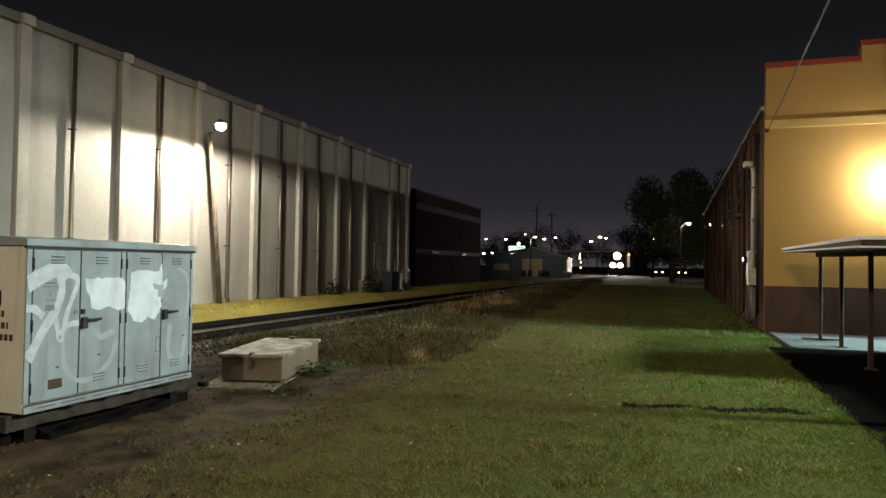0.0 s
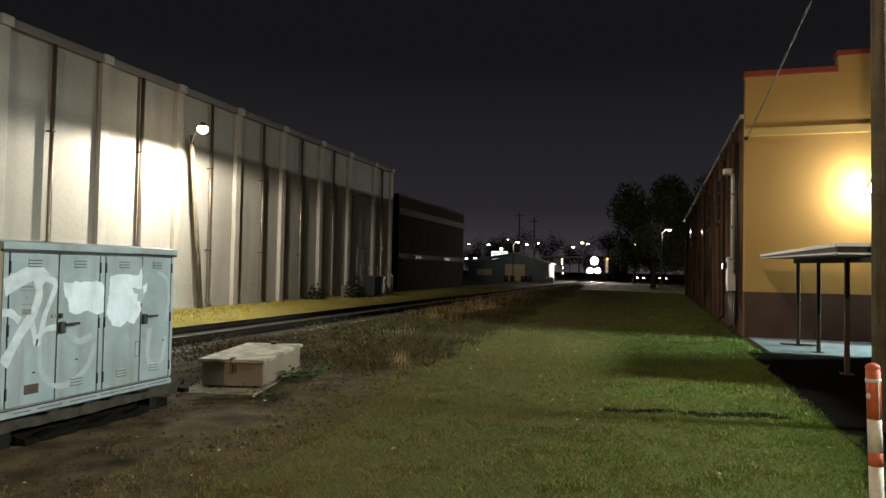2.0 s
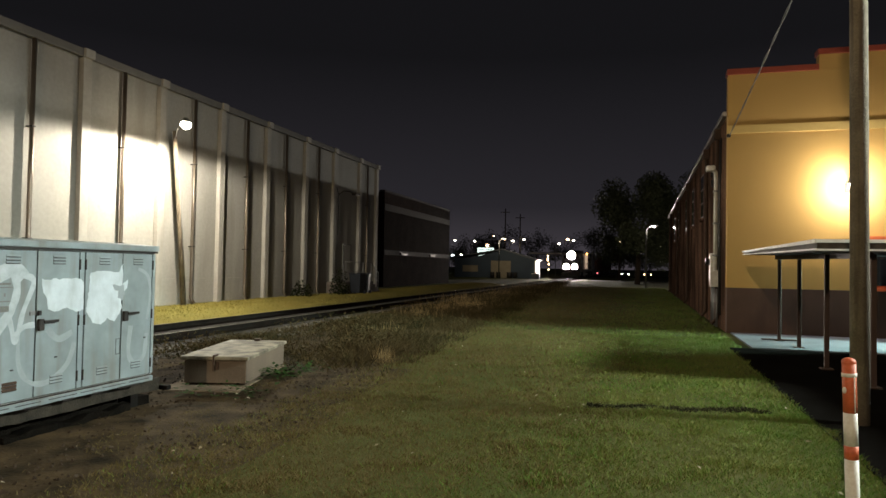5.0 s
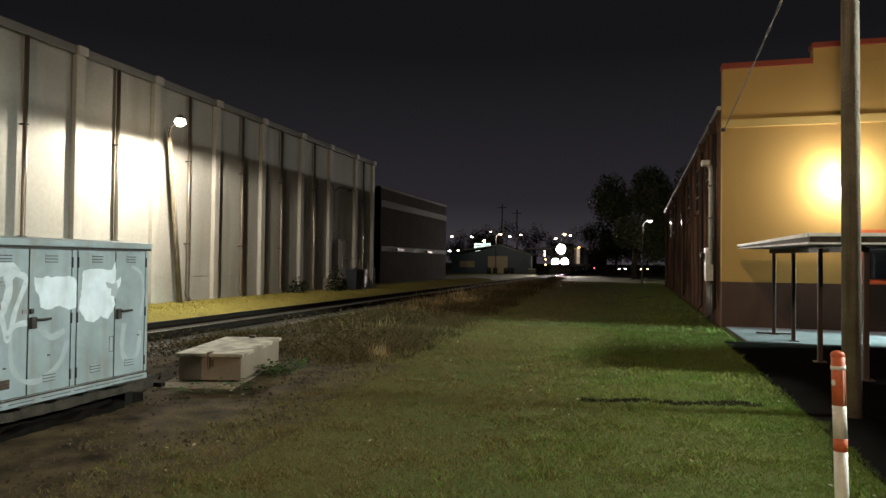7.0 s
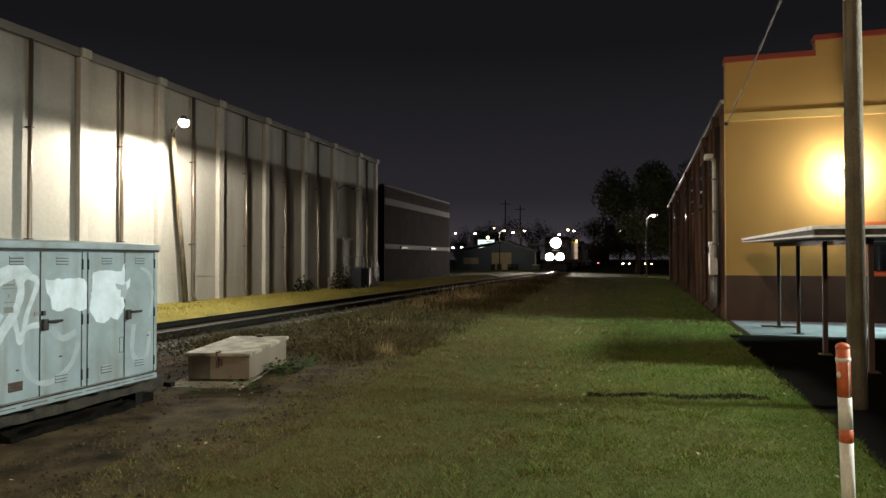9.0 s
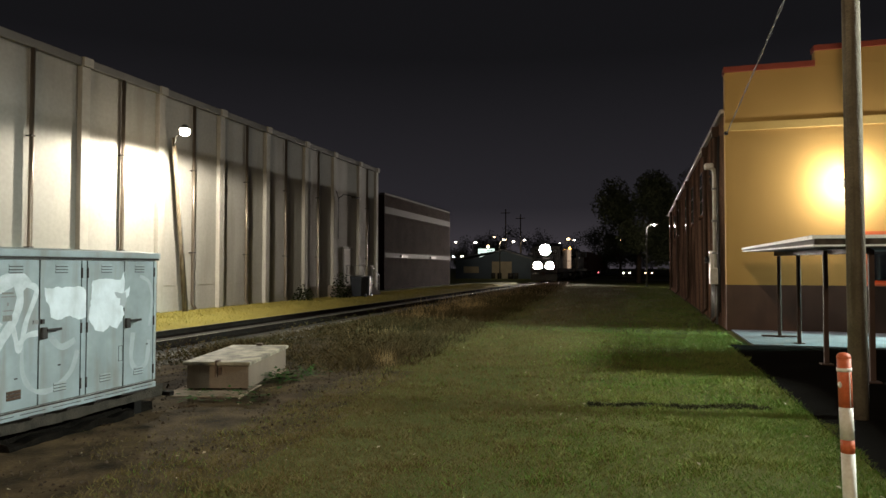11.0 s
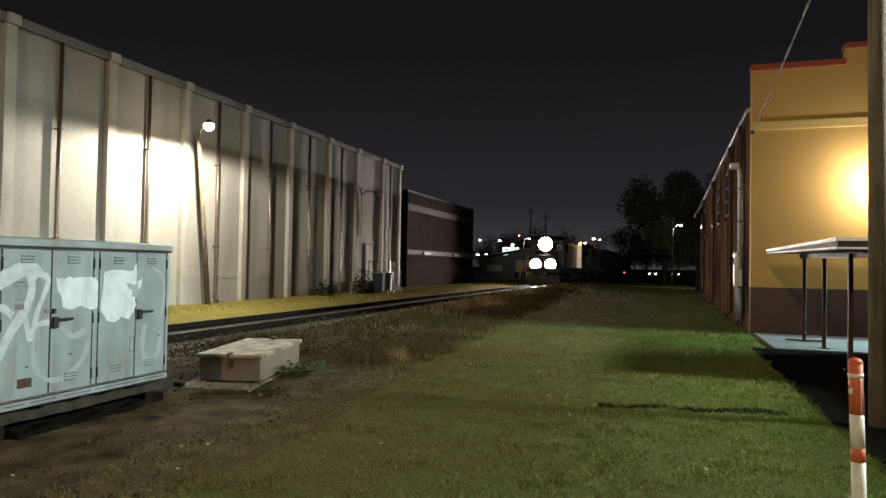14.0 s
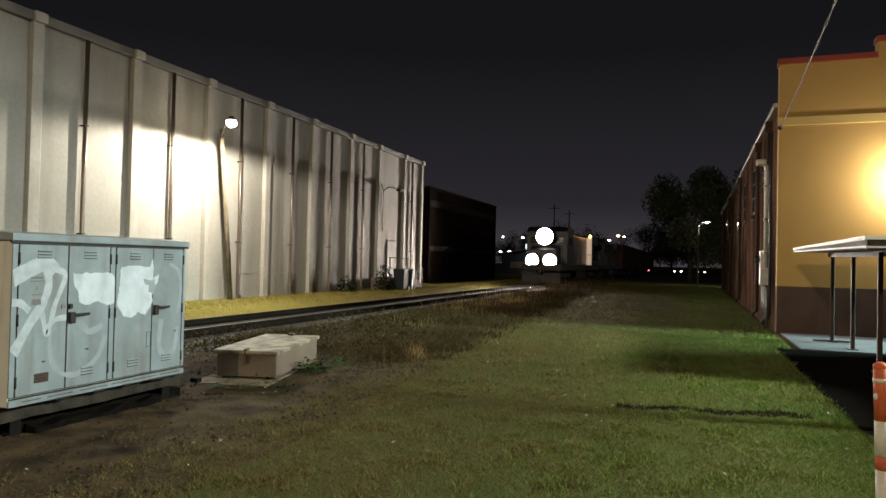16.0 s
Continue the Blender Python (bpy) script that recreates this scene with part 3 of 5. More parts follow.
def build_track():
    bed = bmesh.new()
    prism(bed, [(-12.1, -0.3), (-7.8, -0.3), (-8.25, -0.09), (-8.6, -0.075), (-11.5, -0.075), (-11.8, -0.06)], "y", -40, 400)
    tagged(part("ballast_bed", bed, M["ballast"]), "grey crushed stone ballast bed under the rails", "ballast", kind="structure")
    # Darker ballast strip between the rails.
    tagged(part("mid_ballast", B(-11.25, -8.85, -40, 400, -0.2, -0.0725), M["mid_bed"]), "black ballast between the rails", "ballast", kind="structure")
    track = thing("railway_track", "single railway track with rusty rails on timber sleepers", "railway track", kind="structure")
    for s in (-1, 1):
        x = TRACK_X + s * 0.75
        prof = [(-0.07, -0.07), (0.07, -0.07), (0.07, -0.055), (0.012, -0.035), (0.012, 0.05), (0.036, 0.062), (0.036, 0.09), (-0.036, 0.09), (-0.036, 0.062), (-0.012, 0.05), (-0.012, -0.035), (-0.07, -0.055)]
        rail = part("rail", prism(bmesh.new(), [(x + a, b) for a, b in prof], "y", -40, 400), M["rail_side"], track)
        part("running_surface", B(x - 0.02, x + 0.02, -40, 400, 0.0905, 0.096), M["rail_top"], rail, "polished steel rail head")
    tie = mesh_of("tie", B(-1.3, 1.3, -0.115, 0.115, -0.2, -0.068, bevel=0.008), M["tie"])
    for i in range(250):
        share("tie", tie, track, pose(TRACK_X + random.uniform(-0.03, 0.03), 3 + i * 0.53, random.uniform(-0.006, 0.002), 0, 0, random.uniform(-0.8, 0.8)))
    rng = np.random.default_rng(81)
    v, f = [], []
    for k in range(15000):
        y = 4 + 40 * rng.random() ** 1.8
        x = rng.uniform(-8.75, -6.9)
        if x > -7.9 and rng.random() < (x + 7.9) * 1.1:
            continue
        r = rng.uniform(0.018, 0.042)
        z = max(height(x, y), -0.075 if x < -8.25 else -0.3)
        c = np.array([x, y, z + r * 0.35])
        b = len(v)
        q = rng.normal(0, 1, (6, 3)) * 0.25 + np.array([(1, 0, 0), (-1, 0, 0), (0, 1, 0), (0, -1, 0), (0, 0, 1), (0, 0, -1)])
        v += list(c + q * r * np.array([1, 1, 0.75]))
        f += [(b + i, b + j, b + l) for i, j, l in ((0, 2, 4), (2, 1, 4), (1, 3, 4), (3, 0, 4), (2, 0, 5), (1, 2, 5), (3, 1, 5), (0, 3, 5))]
    tagged(raw("ballast_stones", v, f, M["stone"]), "loose grey crushed stones beside the rails", "stones", kind="stuff")


build_track()
blades("strip_grass", scatter(45000, -15.1, -12.0, 10, 60, lambda x, y: 0.9 * smooth(-11.9, -12.6, x), 41, 1.6), M["moss"], 0.04, 0.014, "yellow-green grass strip between track and warehouse", "grass", 0.7, 8)

# ---- warehouse ----
WX, W_TOP = -15.2, 7.45


def build_warehouse():
    wh = thing("warehouse", "long cream concrete panel warehouse beside the track", "warehouse", (WX, 37.3, 0))

    def at(x0, x1, y0, y1, z0, z1, bevel=0.0):
        return B(x0 - WX, x1 - WX, y0 - 37.3, y1 - 37.3, z0, z1, bevel=bevel)
    part("wall_front", at(-15.5, WX, -6, 37.3, 0, W_TOP), M["cream"], wh)
    part("wall_end", at(-45, -15.503, 37.0, 37.3, 0, W_TOP), M["cream"], wh)
    part("wall_back", at(-45.3, -45.003, -6, 37.3, 0, W_TOP), M["cream"], wh)
    part("wall_near_end", at(-45, -15.503, -6, -5.7, 0, W_TOP), M["cream"], wh)
    part("roof", at(-45.4, -15.15, -6.1, 37.4, W_TOP + 0.003, W_TOP + 0.12), M["fascia"], wh)
    part("gutter", at(-15.147, -15.02, -6, 37.4, W_TOP - 0.14, W_TOP + 0.1, 0.02), M["fascia"], wh, "dark gutter along the roof edge")
    ys = [8.75, 12.0, 15.17, 18.35, 21.67, 24.9, 28.3, 31.36, 34.6, 37.12]
    for y in ys:
        w = 0.15
        rib = part("pilaster", at(WX + 0.003, WX + 0.17, y - w, y + w, 0, W_TOP - 0.15, 0.015), M["cream_rib"], wh)
        part("cap", at(WX + 0.003, WX + 0.26, y - 0.17, y + 0.17, W_TOP - 0.148, W_TOP + 0.105, 0.01), M["cream_rib"], rib)
    for y in (10.2, 13.45, 16.65, 20.04, 23.36, 26.44, 29.57, 35.67):
        x, dy = 0.13, y - 37.3
        pipe = part("downspout", tube(bmesh.new(), [(x, dy, W_TOP - 0.13), (x, dy, 3.2), (x, dy, 0.3), (x + 0.14, dy, 0.12)], 0.06, 12), M["spout"], wh, "dark rusted downspout")
        for z in (2.1, 5.0):
            part("pipe_clip", B(0.004, x + 0.063, dy - 0.064, dy + 0.064, z, z + 0.03), M["dark_steel"], pipe)
    for y0, y1 in zip(ys, ys[1:]):
        part("panel_joint", at(WX + 0.003, WX + 0.014, y0 + 0.17, y1 - 0.17, 0.98, 1.0), M["cream_rib"], wh)
    # loading door at the end of the wall
    door = part("door", at(WX + 0.003, WX + 0.05, 32.75, 33.6, 0.7, 2.6), M["cream_rib"], wh, "cream service door above the landing")
    part("door_frame", at(WX + 0.003, WX + 0.07, 32.65, 32.745, 0.7, 2.7), M["fascia"], door)
    part("door_lintel", at(WX + 0.003, WX + 0.07, 32.746, 33.7, 2.605, 2.7), M["fascia"], door)
    return wh


build_warehouse()


def wall_arm_lamp():
    t = thing("arm_lamp", "dark swan-neck lamp on a wall bracket", "wall lamp", (-15.08, 31.65, 5.2))
    part("bracket", T([(0.1, 0, -2.1), (0.1, 0, 0.0), (0.12, -0.3, 0.35)], 0.02, 6), M["dark_steel"], t)
    part("arm", T([(0.1, 0, 0.0), (0.3, 0.2, 0.22), (0.5, 0.5, 0.2), (0.62, 0.8, 0.14)], 0.025, 6), M["dark_steel"], t)
    part("lamp_head", box(bmesh.new(), 0.5, 0.76, 0.7, 1.25, 0.06, 0.17, bevel=0.03), M["dark_steel"], t)


wall_arm_lamp()


def pole_lamp():
    """The leaning timber pole with the lit lamp before the warehouse."""
    t = thing("pole_lamp", "leaning timber pole with a bright warm lamp", "lamp pole", (-14.7, 19.2, 0.08))
    part("pole", T([(0, 0, -0.3), (0.05, -0.42, 2.9), (0.1, -0.84, 5.78)], 0.085, 12, 0.062), M["wood_pole"], t)
    part("arm", T([(0.1, -0.82, 5.5), (0.5, -1.2, 5.72), (1.0, -1.65, 5.82), (1.35, -1.97, 5.82)], 0.026, 8), M["steel_pole"], t)
    part("hood", T([(1.5, -2.1, 5.73), (1.5, -2.1, 5.78), (1.5, -2.1, 5.86)], 0.15, 20, 0.07), M["steel_pole"], t)
    bulb = bmesh.new()
    bmesh.ops.create_uvsphere(bulb, u_segments=18, v_segments=12, radius=0.16, matrix=Matrix.Translation((1.5, -2.1, 5.66)) @ Matrix.Diagonal((1, 1, 0.9, 1)))
    for f in bulb.faces:
        f.smooth = True
    b = part("lens", bulb, M["lamp_glass"], t, "glowing globe lens")
    b.visible_shadow = False
    part("conduit", T([(0.09, 0.0, 0), (0.135, -0.42, 2.9), (0.155, -0.65, 4.5)], 0.018, 6), M["steel_pole"], t)


pole_lamp()


def steps_and_bins():
    s = thing("loading_steps", "dark concrete landing and steps with a pipe railing", "steps", (-14.5, 33.0, 0.08))
    part("landing", box(bmesh.new(), -0.6, 0.5, -2.3, 1.2, -0.1, 0.62, bevel=0.015), M["old_concrete"], s)
    for i in range(3):
        part("step", box(bmesh.new(), -0.6, 0.5, 1.202 + 0.32 * i, 1.52 + 0.32 * i, -0.1, 0.45 - 0.16 * i, bevel=0.008), M["old_concrete"], s)
    for y in (-2.22, -1.15, -0.05, 1.1):
        part("rail_post", T([(0.42, y, 0.6), (0.42, y, 1.62)], 0.022, 6), M["steel_pole"], s)
    part("handrail", T([(0.42, -2.28, 1.64), (0.42, 1.12, 1.62), (0.42, 2.15, 1.05)], 0.022, 6), M["steel_pole"], s)
    part("mid_rail", T([(0.42, -2.28, 1.12), (0.42, 1.12, 1.12), (0.42, 2.15, 0.55)], 0.018, 6), M["steel_pole"], s)
    part("end_post", T([(0.42, 2.1, 0.0), (0.42, 2.1, 1.07)], 0.022, 6), M["steel_pole"], s)
    for i, (x, y) in enumerate(((-13.62, 31.2), (-13.6, 32.0))):
        b = thing("wheelie_bin", "dark plastic wheeled rubbish bin against the warehouse", "bin", (x, y, 0.09), 12 * i, "bins at the warehouse")
        body = bmesh.new()
        vs = [body.verts.new(p) for p in ((-0.24, -0.27, 0.08), (0.24, -0.27, 0.08), (0.24, 0.27, 0.08), (-0.24, 0.27, 0.08), (-0.3, -0.36, 1.0), (0.3, -0.36, 1.0), (0.3, 0.36, 1.0), (-0.3, 0.36, 1.0))]
        for q in ((3, 2, 1, 0), (4, 5, 6, 7), (0, 1, 5, 4), (1, 2, 6, 5), (2, 3, 7, 6), (3, 0, 4, 7)):
            body.faces.new([vs[j] for j in q])
        part("bin_body", body, M["bin_plastic"], b)
        part("lid", box(bmesh.new(), -0.32, 0.32, -0.39, 0.4, 1.004, 1.07, bevel=0.02), M["bin_plastic"], b)
        for s2 in (-1, 1):
            part("wheel", T([(s2 * 0.24, 0.28, 0.1), (s2 * 0.31, 0.28, 0.1)], 0.1, 12), M["bin_plastic"], b)


steps_and_bins()


def shrub(at, r, n, seed, label, name="shrub", tall=1.0):
    rng = np.random.default_rng(seed)
    v, f = [], []
    for _ in range(n):
        d = rng.normal(0, 1, 3)
        d /= np.linalg.norm(d)
        p = Vector(at) + Vector((d[0] * r, d[1] * r, (abs(d[2]) * tall) * r)) * rng.uniform(0.4, 1.05)
        a, l = Vector(rng.normal(0, 1, 3)).normalized() * r * 0.17, Vector(rng.normal(0, 1, 3)).normalized() * r * 0.08
        k = len(v)
        v += [p - a, p + l, p + a, p - l]
        f.append((k, k + 1, k + 2, k + 3))
    t = thing(name, label, name, at)
    leaves = raw("leaves", [Vector(q) - Vector(at) for q in v], f, M["shrub_leaf"])
    leaves.parent = t
    part("stem", T([(0, 0, -0.05), (0.03, 0, r * 0.8)], r * 0.05, 6), M["bark"], t)


shrub((-14.5, 27.0, 0.08), 0.5, 260, 91, "small dark shrub at the warehouse wall", tall=1.5)
shrub((-14.1, 30.1, 0.08), 0.5, 380, 92, "leafy dark shrub beside the bins", tall=2.6)

# ---- dark brick building ----


def dark_brick_building():
    b = thing("brick_building", "dark two-storey brick building with stone bands", "building", (-16.5, 42, 0))
    part("wall_front", B(-0.3, 0, 0, 16.1, 0, 6.55), M["dark_brick"], b)
    part("wall_near", B(-25, -0.303, 0, 0.3, 0, 6.55), M["dark_brick"], b)
    part("wall_far", B(-25, -0.303, 15.8, 16.1, 0, 6.55), M["dark_brick"], b)
    part("wall_back", B(-25.3, -25.003, 0, 16.1, 0, 6.55), M["dark_brick"], b)
    part("roof", B(-25, -0.31, 0.31, 15.79, 6.2, 6.4), M["fascia"], b)
    part("coping", box(bmesh.new(), -0.36, 0.03, -0.05, 16.15, 6.553, 6.68, bevel=0.01), M["stone_band"], b, "pale stone coping")
    part("upper_band", B(0.003, 0.035, 0.05, 16.05, 5.3, 5.75), M["stone_band"], b)
    sill = part("lower_band", B(0.003, 0.05, 0.05, 16.05, 2.3, 2.62), M["stone_band"], b)
    for y in (3.0, 10.0):
        part("vent", B(0.053, 0.16, y, y + 1.4, 2.34, 2.5), M["dark_steel"], sill)


dark_brick_building()

# ---- yellow building ----
CX, CY = 2.21, 18.49


def yellow_building():
    b = thing("yellow_building", "yellow stucco building with red parapet cap and brown base", "building", (CX, CY, 0))
    part("facade_wall", B(0, 16, 0, 0.3, 1.173, 6.66), M["yellow"], b)
    part("facade_step", B(2.1, 14, 0, 0.3, 6.663, 7.05), M["yellow"], b)
    part("base_course", B(0, 16, 0, 0.3, 0, 1.17), M["brown"], b, "brown painted base of the wall")
    part("parapet_cap", box(bmesh.new(), -0.03, 2.098, -0.04, 0.34, 6.663, 6.81, bevel=0.008), M["red_cap"], b, "red painted parapet cap")
    part("upper_cap", box(bmesh.new(), 2.07, 14.03, -0.04, 0.34, 7.053, 7.19, bevel=0.008), M["red_cap"], b, "red painted parapet cap")
    part("moulding", box(bmesh.new(), -0.02, 16, -0.035, -0.003, 5.13, 5.35, bevel=0.012), M["band"], b, "pale yellow moulding band")
    win = part("window", B(3.1, 5.9, -0.05, -0.003, 1.2, 2.5), M["orange_frame"], b, "orange-framed dark window")
    part("pane", B(3.22, 4.42, -0.056, -0.053, 1.3, 2.4), M["glass"], win)
    part("pane", B(4.54, 5.78, -0.056, -0.053, 1.3, 2.4), M["glass"], win)
    part("sill", box(bmesh.new(), 3.02, 5.98, -0.13, -0.052, 1.17, 1.235, bevel=0.008), M["orange_frame"], win)
    # long side wall of brick
    part("side_wall", B(0.01, 0.31, 0.303, 36.6, 0, 5.657), M["side_brick"], b, "long brown painted brick side wall")
    part("far_wall", B(0.313, 16, 36.3, 36.6, 0, 5.657), M["side_brick"], b)
    part("right_wall", B(15.7, 16, 0.303, 36.297, 0, 5.657), M["side_brick"], b)
    part("roof", B(0.313, 15.69, 0.31, 36.29, 5.3, 5.5), M["fascia"], b)
    part("roof_edge", box(bmesh.new(), -0.1, 0.36, 0.303, 36.7, 5.66, 5.79, bevel=0.02), M["edge_metal"], b, "pale metal roof edge")
    for y in (1.75, 5.1, 14.1, 22.9, 31.6):
        pipe = part("drain_pipe", T([(-0.06, y, 5.6), (-0.06, y, 0.25), (-0.2, y, 0.1)], 0.055, 8), M["rusty"], b, "rust-brown drain pipe")
        part("outlet_box", box(bmesh.new(), -0.16, 0.005, y - 0.12, y + 0.12, 5.3, 5.6, bevel=0.01), M["rusty"], pipe)
    for y in (6.5, 10.9, 15.2, 22.2, 26.6, 32.8):
        w = part("window", B(-0.03, 0.007, y, y + 1.0, 3.45, 5.0), M["post"], b, "narrow dark steel-framed window")
        for k in range(3):
            part("pane", B(-0.036, -0.033, y + 0.06, y + 0.94, 3.52 + k * 0.49, 3.96 + k * 0.49), M["glass"], w)
        part("sill", B(-0.08, -0.033, y - 0.06, y + 1.06, 3.36, 3.447), M["side_brick"], w)
    return b


yellow_building()


def service_pipes():
    s = thing("electrical_service", "pale conduit, meter boxes and cables at the wall corner", "conduit", (CX, CY + 1.6, 0))
    part("riser", T([(-0.12, 0, 1.55), (-0.12, 0, 4.2), (-0.14, -0.1, 4.36), (-0.28, -0.2, 4.42)], 0.055, 10), M["white_paint"], s)
    part("weatherhead", box(bmesh.new(), -0.4, -0.16, -0.34, -0.08, 4.36, 4.52, bevel=0.04), M["white_paint"], s)
    for z in (2.0, 2.9, 3.8):
        part("strap", B(-0.19, -0.05, -0.08, 0.08, z, z + 0.05), M["steel_pole"], s)
    part("meter_box", box(bmesh.new(), -0.26, -0.005, -0.17, 0.17, 1.15, 1.6, bevel=0.015), M["white_paint"], s, "white meter box")
    part("switch_box", box(bmesh.new(), -0.2, 0.0, 0.5, 0.95, 1.3, 2.1, bevel=0.015), M["white_paint"], s)
    disc = bmesh.new()
    bmesh.ops.create_cone(disc, cap_ends=True, segments=18, radius1=0.11, radius2=0.1, depth=0.12, matrix=Matrix.Translation((-0.26, 0.72, 1.85)) @ Euler((0, radians(90), 0)).to_matrix().to_4x4())
    part("meter", disc, M["glass"], s)
    for y, r in ((-0.25, 0.03), (0.2, 0.04), (0.6, 0.035), (1.1, 0.03)):
        part("pipe", T([(-0.1, y, 1.15 + 0.2 * y), (-0.1, y, 0.05)], r, 8), M["steel_pole"], s)
    for y in (-0.7, -0.45, 0.35):
        part("cable", T([(-0.06, y, 5.2), (-0.09, y + 0.04, 3.4), (-0.06, y, 0.4)], 0.022, 6), M["dark_steel"], s)
    loop = [(-0.14, 0.7 + 0.28 * math.cos(a), 4.35 + 0.3 * math.sin(a)) for a in np.linspace(0, 6.0, 16)]
    part("cable_coil", T(loop, 0.03, 6), M["dark_steel"], s, "coil of black cable")


service_pipes()


def sconce():
    s = thing("wall_sconce", "lit warm wall lamp on the yellow facade", "wall lamp", (SCONCE[0], CY, SCONCE[2]))
    part("back_plate", box(bmesh.new(), -0.07, 0.07, -0.03, -0.003, -0.12, 0.12, bevel=0.01), M["dark_steel"], s)
    part("arm", T([(0, -0.03, 0.06), (0, -0.2, 0.24), (0, SCONCE[1] - CY, 0.16)], 0.018, 8), M["dark_steel"], s)
    g = bmesh.new()
    bmesh.ops.create_uvsphere(g, u_segments=16, v_segments=10, radius=0.11, matrix=Matrix.Translation((0, SCONCE[1] - CY, 0)))
    q = part("globe", g, M["sconce_glass"], s, "glowing globe")
    q.visible_shadow = False


sconce()


def awning():
    a = thing("shelter_roof", "low flat shelter with worn metal edge on thin brown posts", "shelter", (2.4, 10.2, 0))
    part("roof", prism(bmesh.new(), [(0, 1.88), (6.8, 1.98), (6.8, 2.065), (0, 2.04)], "x", 0, 7.6), M["awning"], a, "worn pale metal roof")
    part("edge_strip", prism(bmesh.new(), [(-0.02, 2.0), (6.82, 2.035), (6.82, 2.075), (-0.02, 2.055)], "x", -0.03, -0.003), M["white_paint"], a)
    part("front_strip", B(-0.02, 7.6, -0.03, -0.003, 2.005, 2.05), M["white_paint"], a)
    part("lower_strip", prism(bmesh.new(), [(-0.02, 1.90), (6.82, 1.985), (6.82, 2.0), (-0.02, 1.925)], "x", -0.02, -0.003), M["white_paint"], a)
    part("lower_front_strip", B(-0.02, 7.6, -0.02, -0.003, 1.895, 1.92), M["white_paint"], a)
    part("side_beam", prism(bmesh.new(), [(0.25, 1.80), (6.7, 1.88), (6.7, 1.975), (0.25, 1.88)], "x", 0.65, 0.75), M["post"], a)
    for x, y in ((0.72, 6.55), (0.85, 5.2), (0.62, 2.1), (0.78, 0.35), (3.7, 0.35), (3.7, 6.55), (6.9, 0.35), (6.9, 6.55)):
        p = part("post", box(bmesh.new(), x - 0.035, x + 0.035, y - 0.035, y + 0.035, 0.015 if y < 4.7 else 0.03, 1.86 + y * 0.013, bevel=0.006), M["post"], a)
        part("foot_plate", B(x - 0.09, x + 0.09, y - 0.09, y + 0.09, 0.012 if y < 4.7 else 0.03, 0.03 if y < 4.7 else 0.045), M["post"], p)
    part("floor_bar", B(0.35, 1.1, 6.48, 6.62, 0.046, 0.07), M["post"], a)


awning()


def utility_pole():
    p = thing("utility_pole", "weathered timber utility pole at the edge of the lot", "utility pole", (2.3, 7.95, 0))
    part("shaft", T([(0, 0, -0.4), (-0.02, 0, 4), (-0.05, 0.02, 10.5)], 0.096, 16, 0.078), M["wood_pole"], p)
    part("crossarm", box(bmesh.new(), -0.95, 0.95, -0.15, -0.075, 9.7, 9.82, bevel=0.01), M["wood_pole"], p)
    for x in (-0.8, 0.8):
        part("insulator", T([(x, -0.13, 9.825), (x, -0.13, 9.98)], 0.04, 8), M["white_paint"], p)


utility_pole()


def service_wire():
    w = thing("service_cable", "twisted overhead service cable to the building corner", "cable", (CX, CY - 0.1, 5.08))
    a, b = Vector((0.03, 0, 0)), Vector((0.05, -10.45, 1.02))
    for k in range(2):
        pts = []
        for i in range(61):
            s = i / 60
            p = a.lerp(b, s) + Vector((0, 0, -0.16 * s * (1 - s)))
            ang = s * 38 + k * math.pi
            pts.append(p + Vector((math.cos(ang), 0, math.sin(ang))) * 0.011)
        part("strand", T(pts, 0.008, 5), M["steel_pole"], w)
    part("anchor", box(bmesh.new(), -0.03, 0.06, 0.0, 0.12, -0.04, 0.04, bevel=0.01), M["dark_steel"], w)


service_wire()


def bollard():
    b = thing("bollard", "white and orange striped steel bollard with domed top", "bollard", (1.335, 4.71, 0))
    b.scale = (0.93, 0.93, 1.045)
    r = 0.043
    for z0, z1, m in ((-0.05, 0.41, "white_paint"), (0.41, 0.49, "orange_paint"), (0.49, 0.685, "white_paint"), (0.685, 0.985, "orange_paint")):
        part("stripe", T([(0.03 * (1 - z0), 0, z0), (0.03 * (1 - z1), 0, z1)], r, 20), M[m], b)
    part("collar", T([(0.003, 0, 0.90), (0.002, 0, 0.922)], r + 0.004, 20), M["white_paint"], b)
    dome = bmesh.new()
    bmesh.ops.create_uvsphere(dome, u_segments=20, v_segments=10, radius=r + 0.002, matrix=Matrix.Translation((0, 0, 0.985)) @ Matrix.Diagonal((1, 1, 0.65, 1)))
    for f in dome.faces:
        f.smooth = True
    part("cap", dome, M["orange_paint"], b)
    chip = bmesh.new()
    bmesh.ops.create_uvsphere(chip, u_segments=10, v_segments=6, radius=0.02, matrix=Matrix.Translation((-0.031, -0.024, 0.82)) @ Matrix.Diagonal((0.7, 0.7, 1, 1)))
    part("paint_chip", chip, M["white_paint"], b)
    part("drip", T([(0.028, -0.037, 0.69), (0.022, -0.040, 0.91)], 0.004, 6), M["white_paint"], b)


bollard()

# ---- equipment cabinet ----


def door_y(y):
    return float(np.interp(y, (0, 0.66, 1.115, 1.18, 1.6, 1.99, 2.06), (0, 0.54, 1.01, 1.08, 1.57, 2.01, 2.06)))


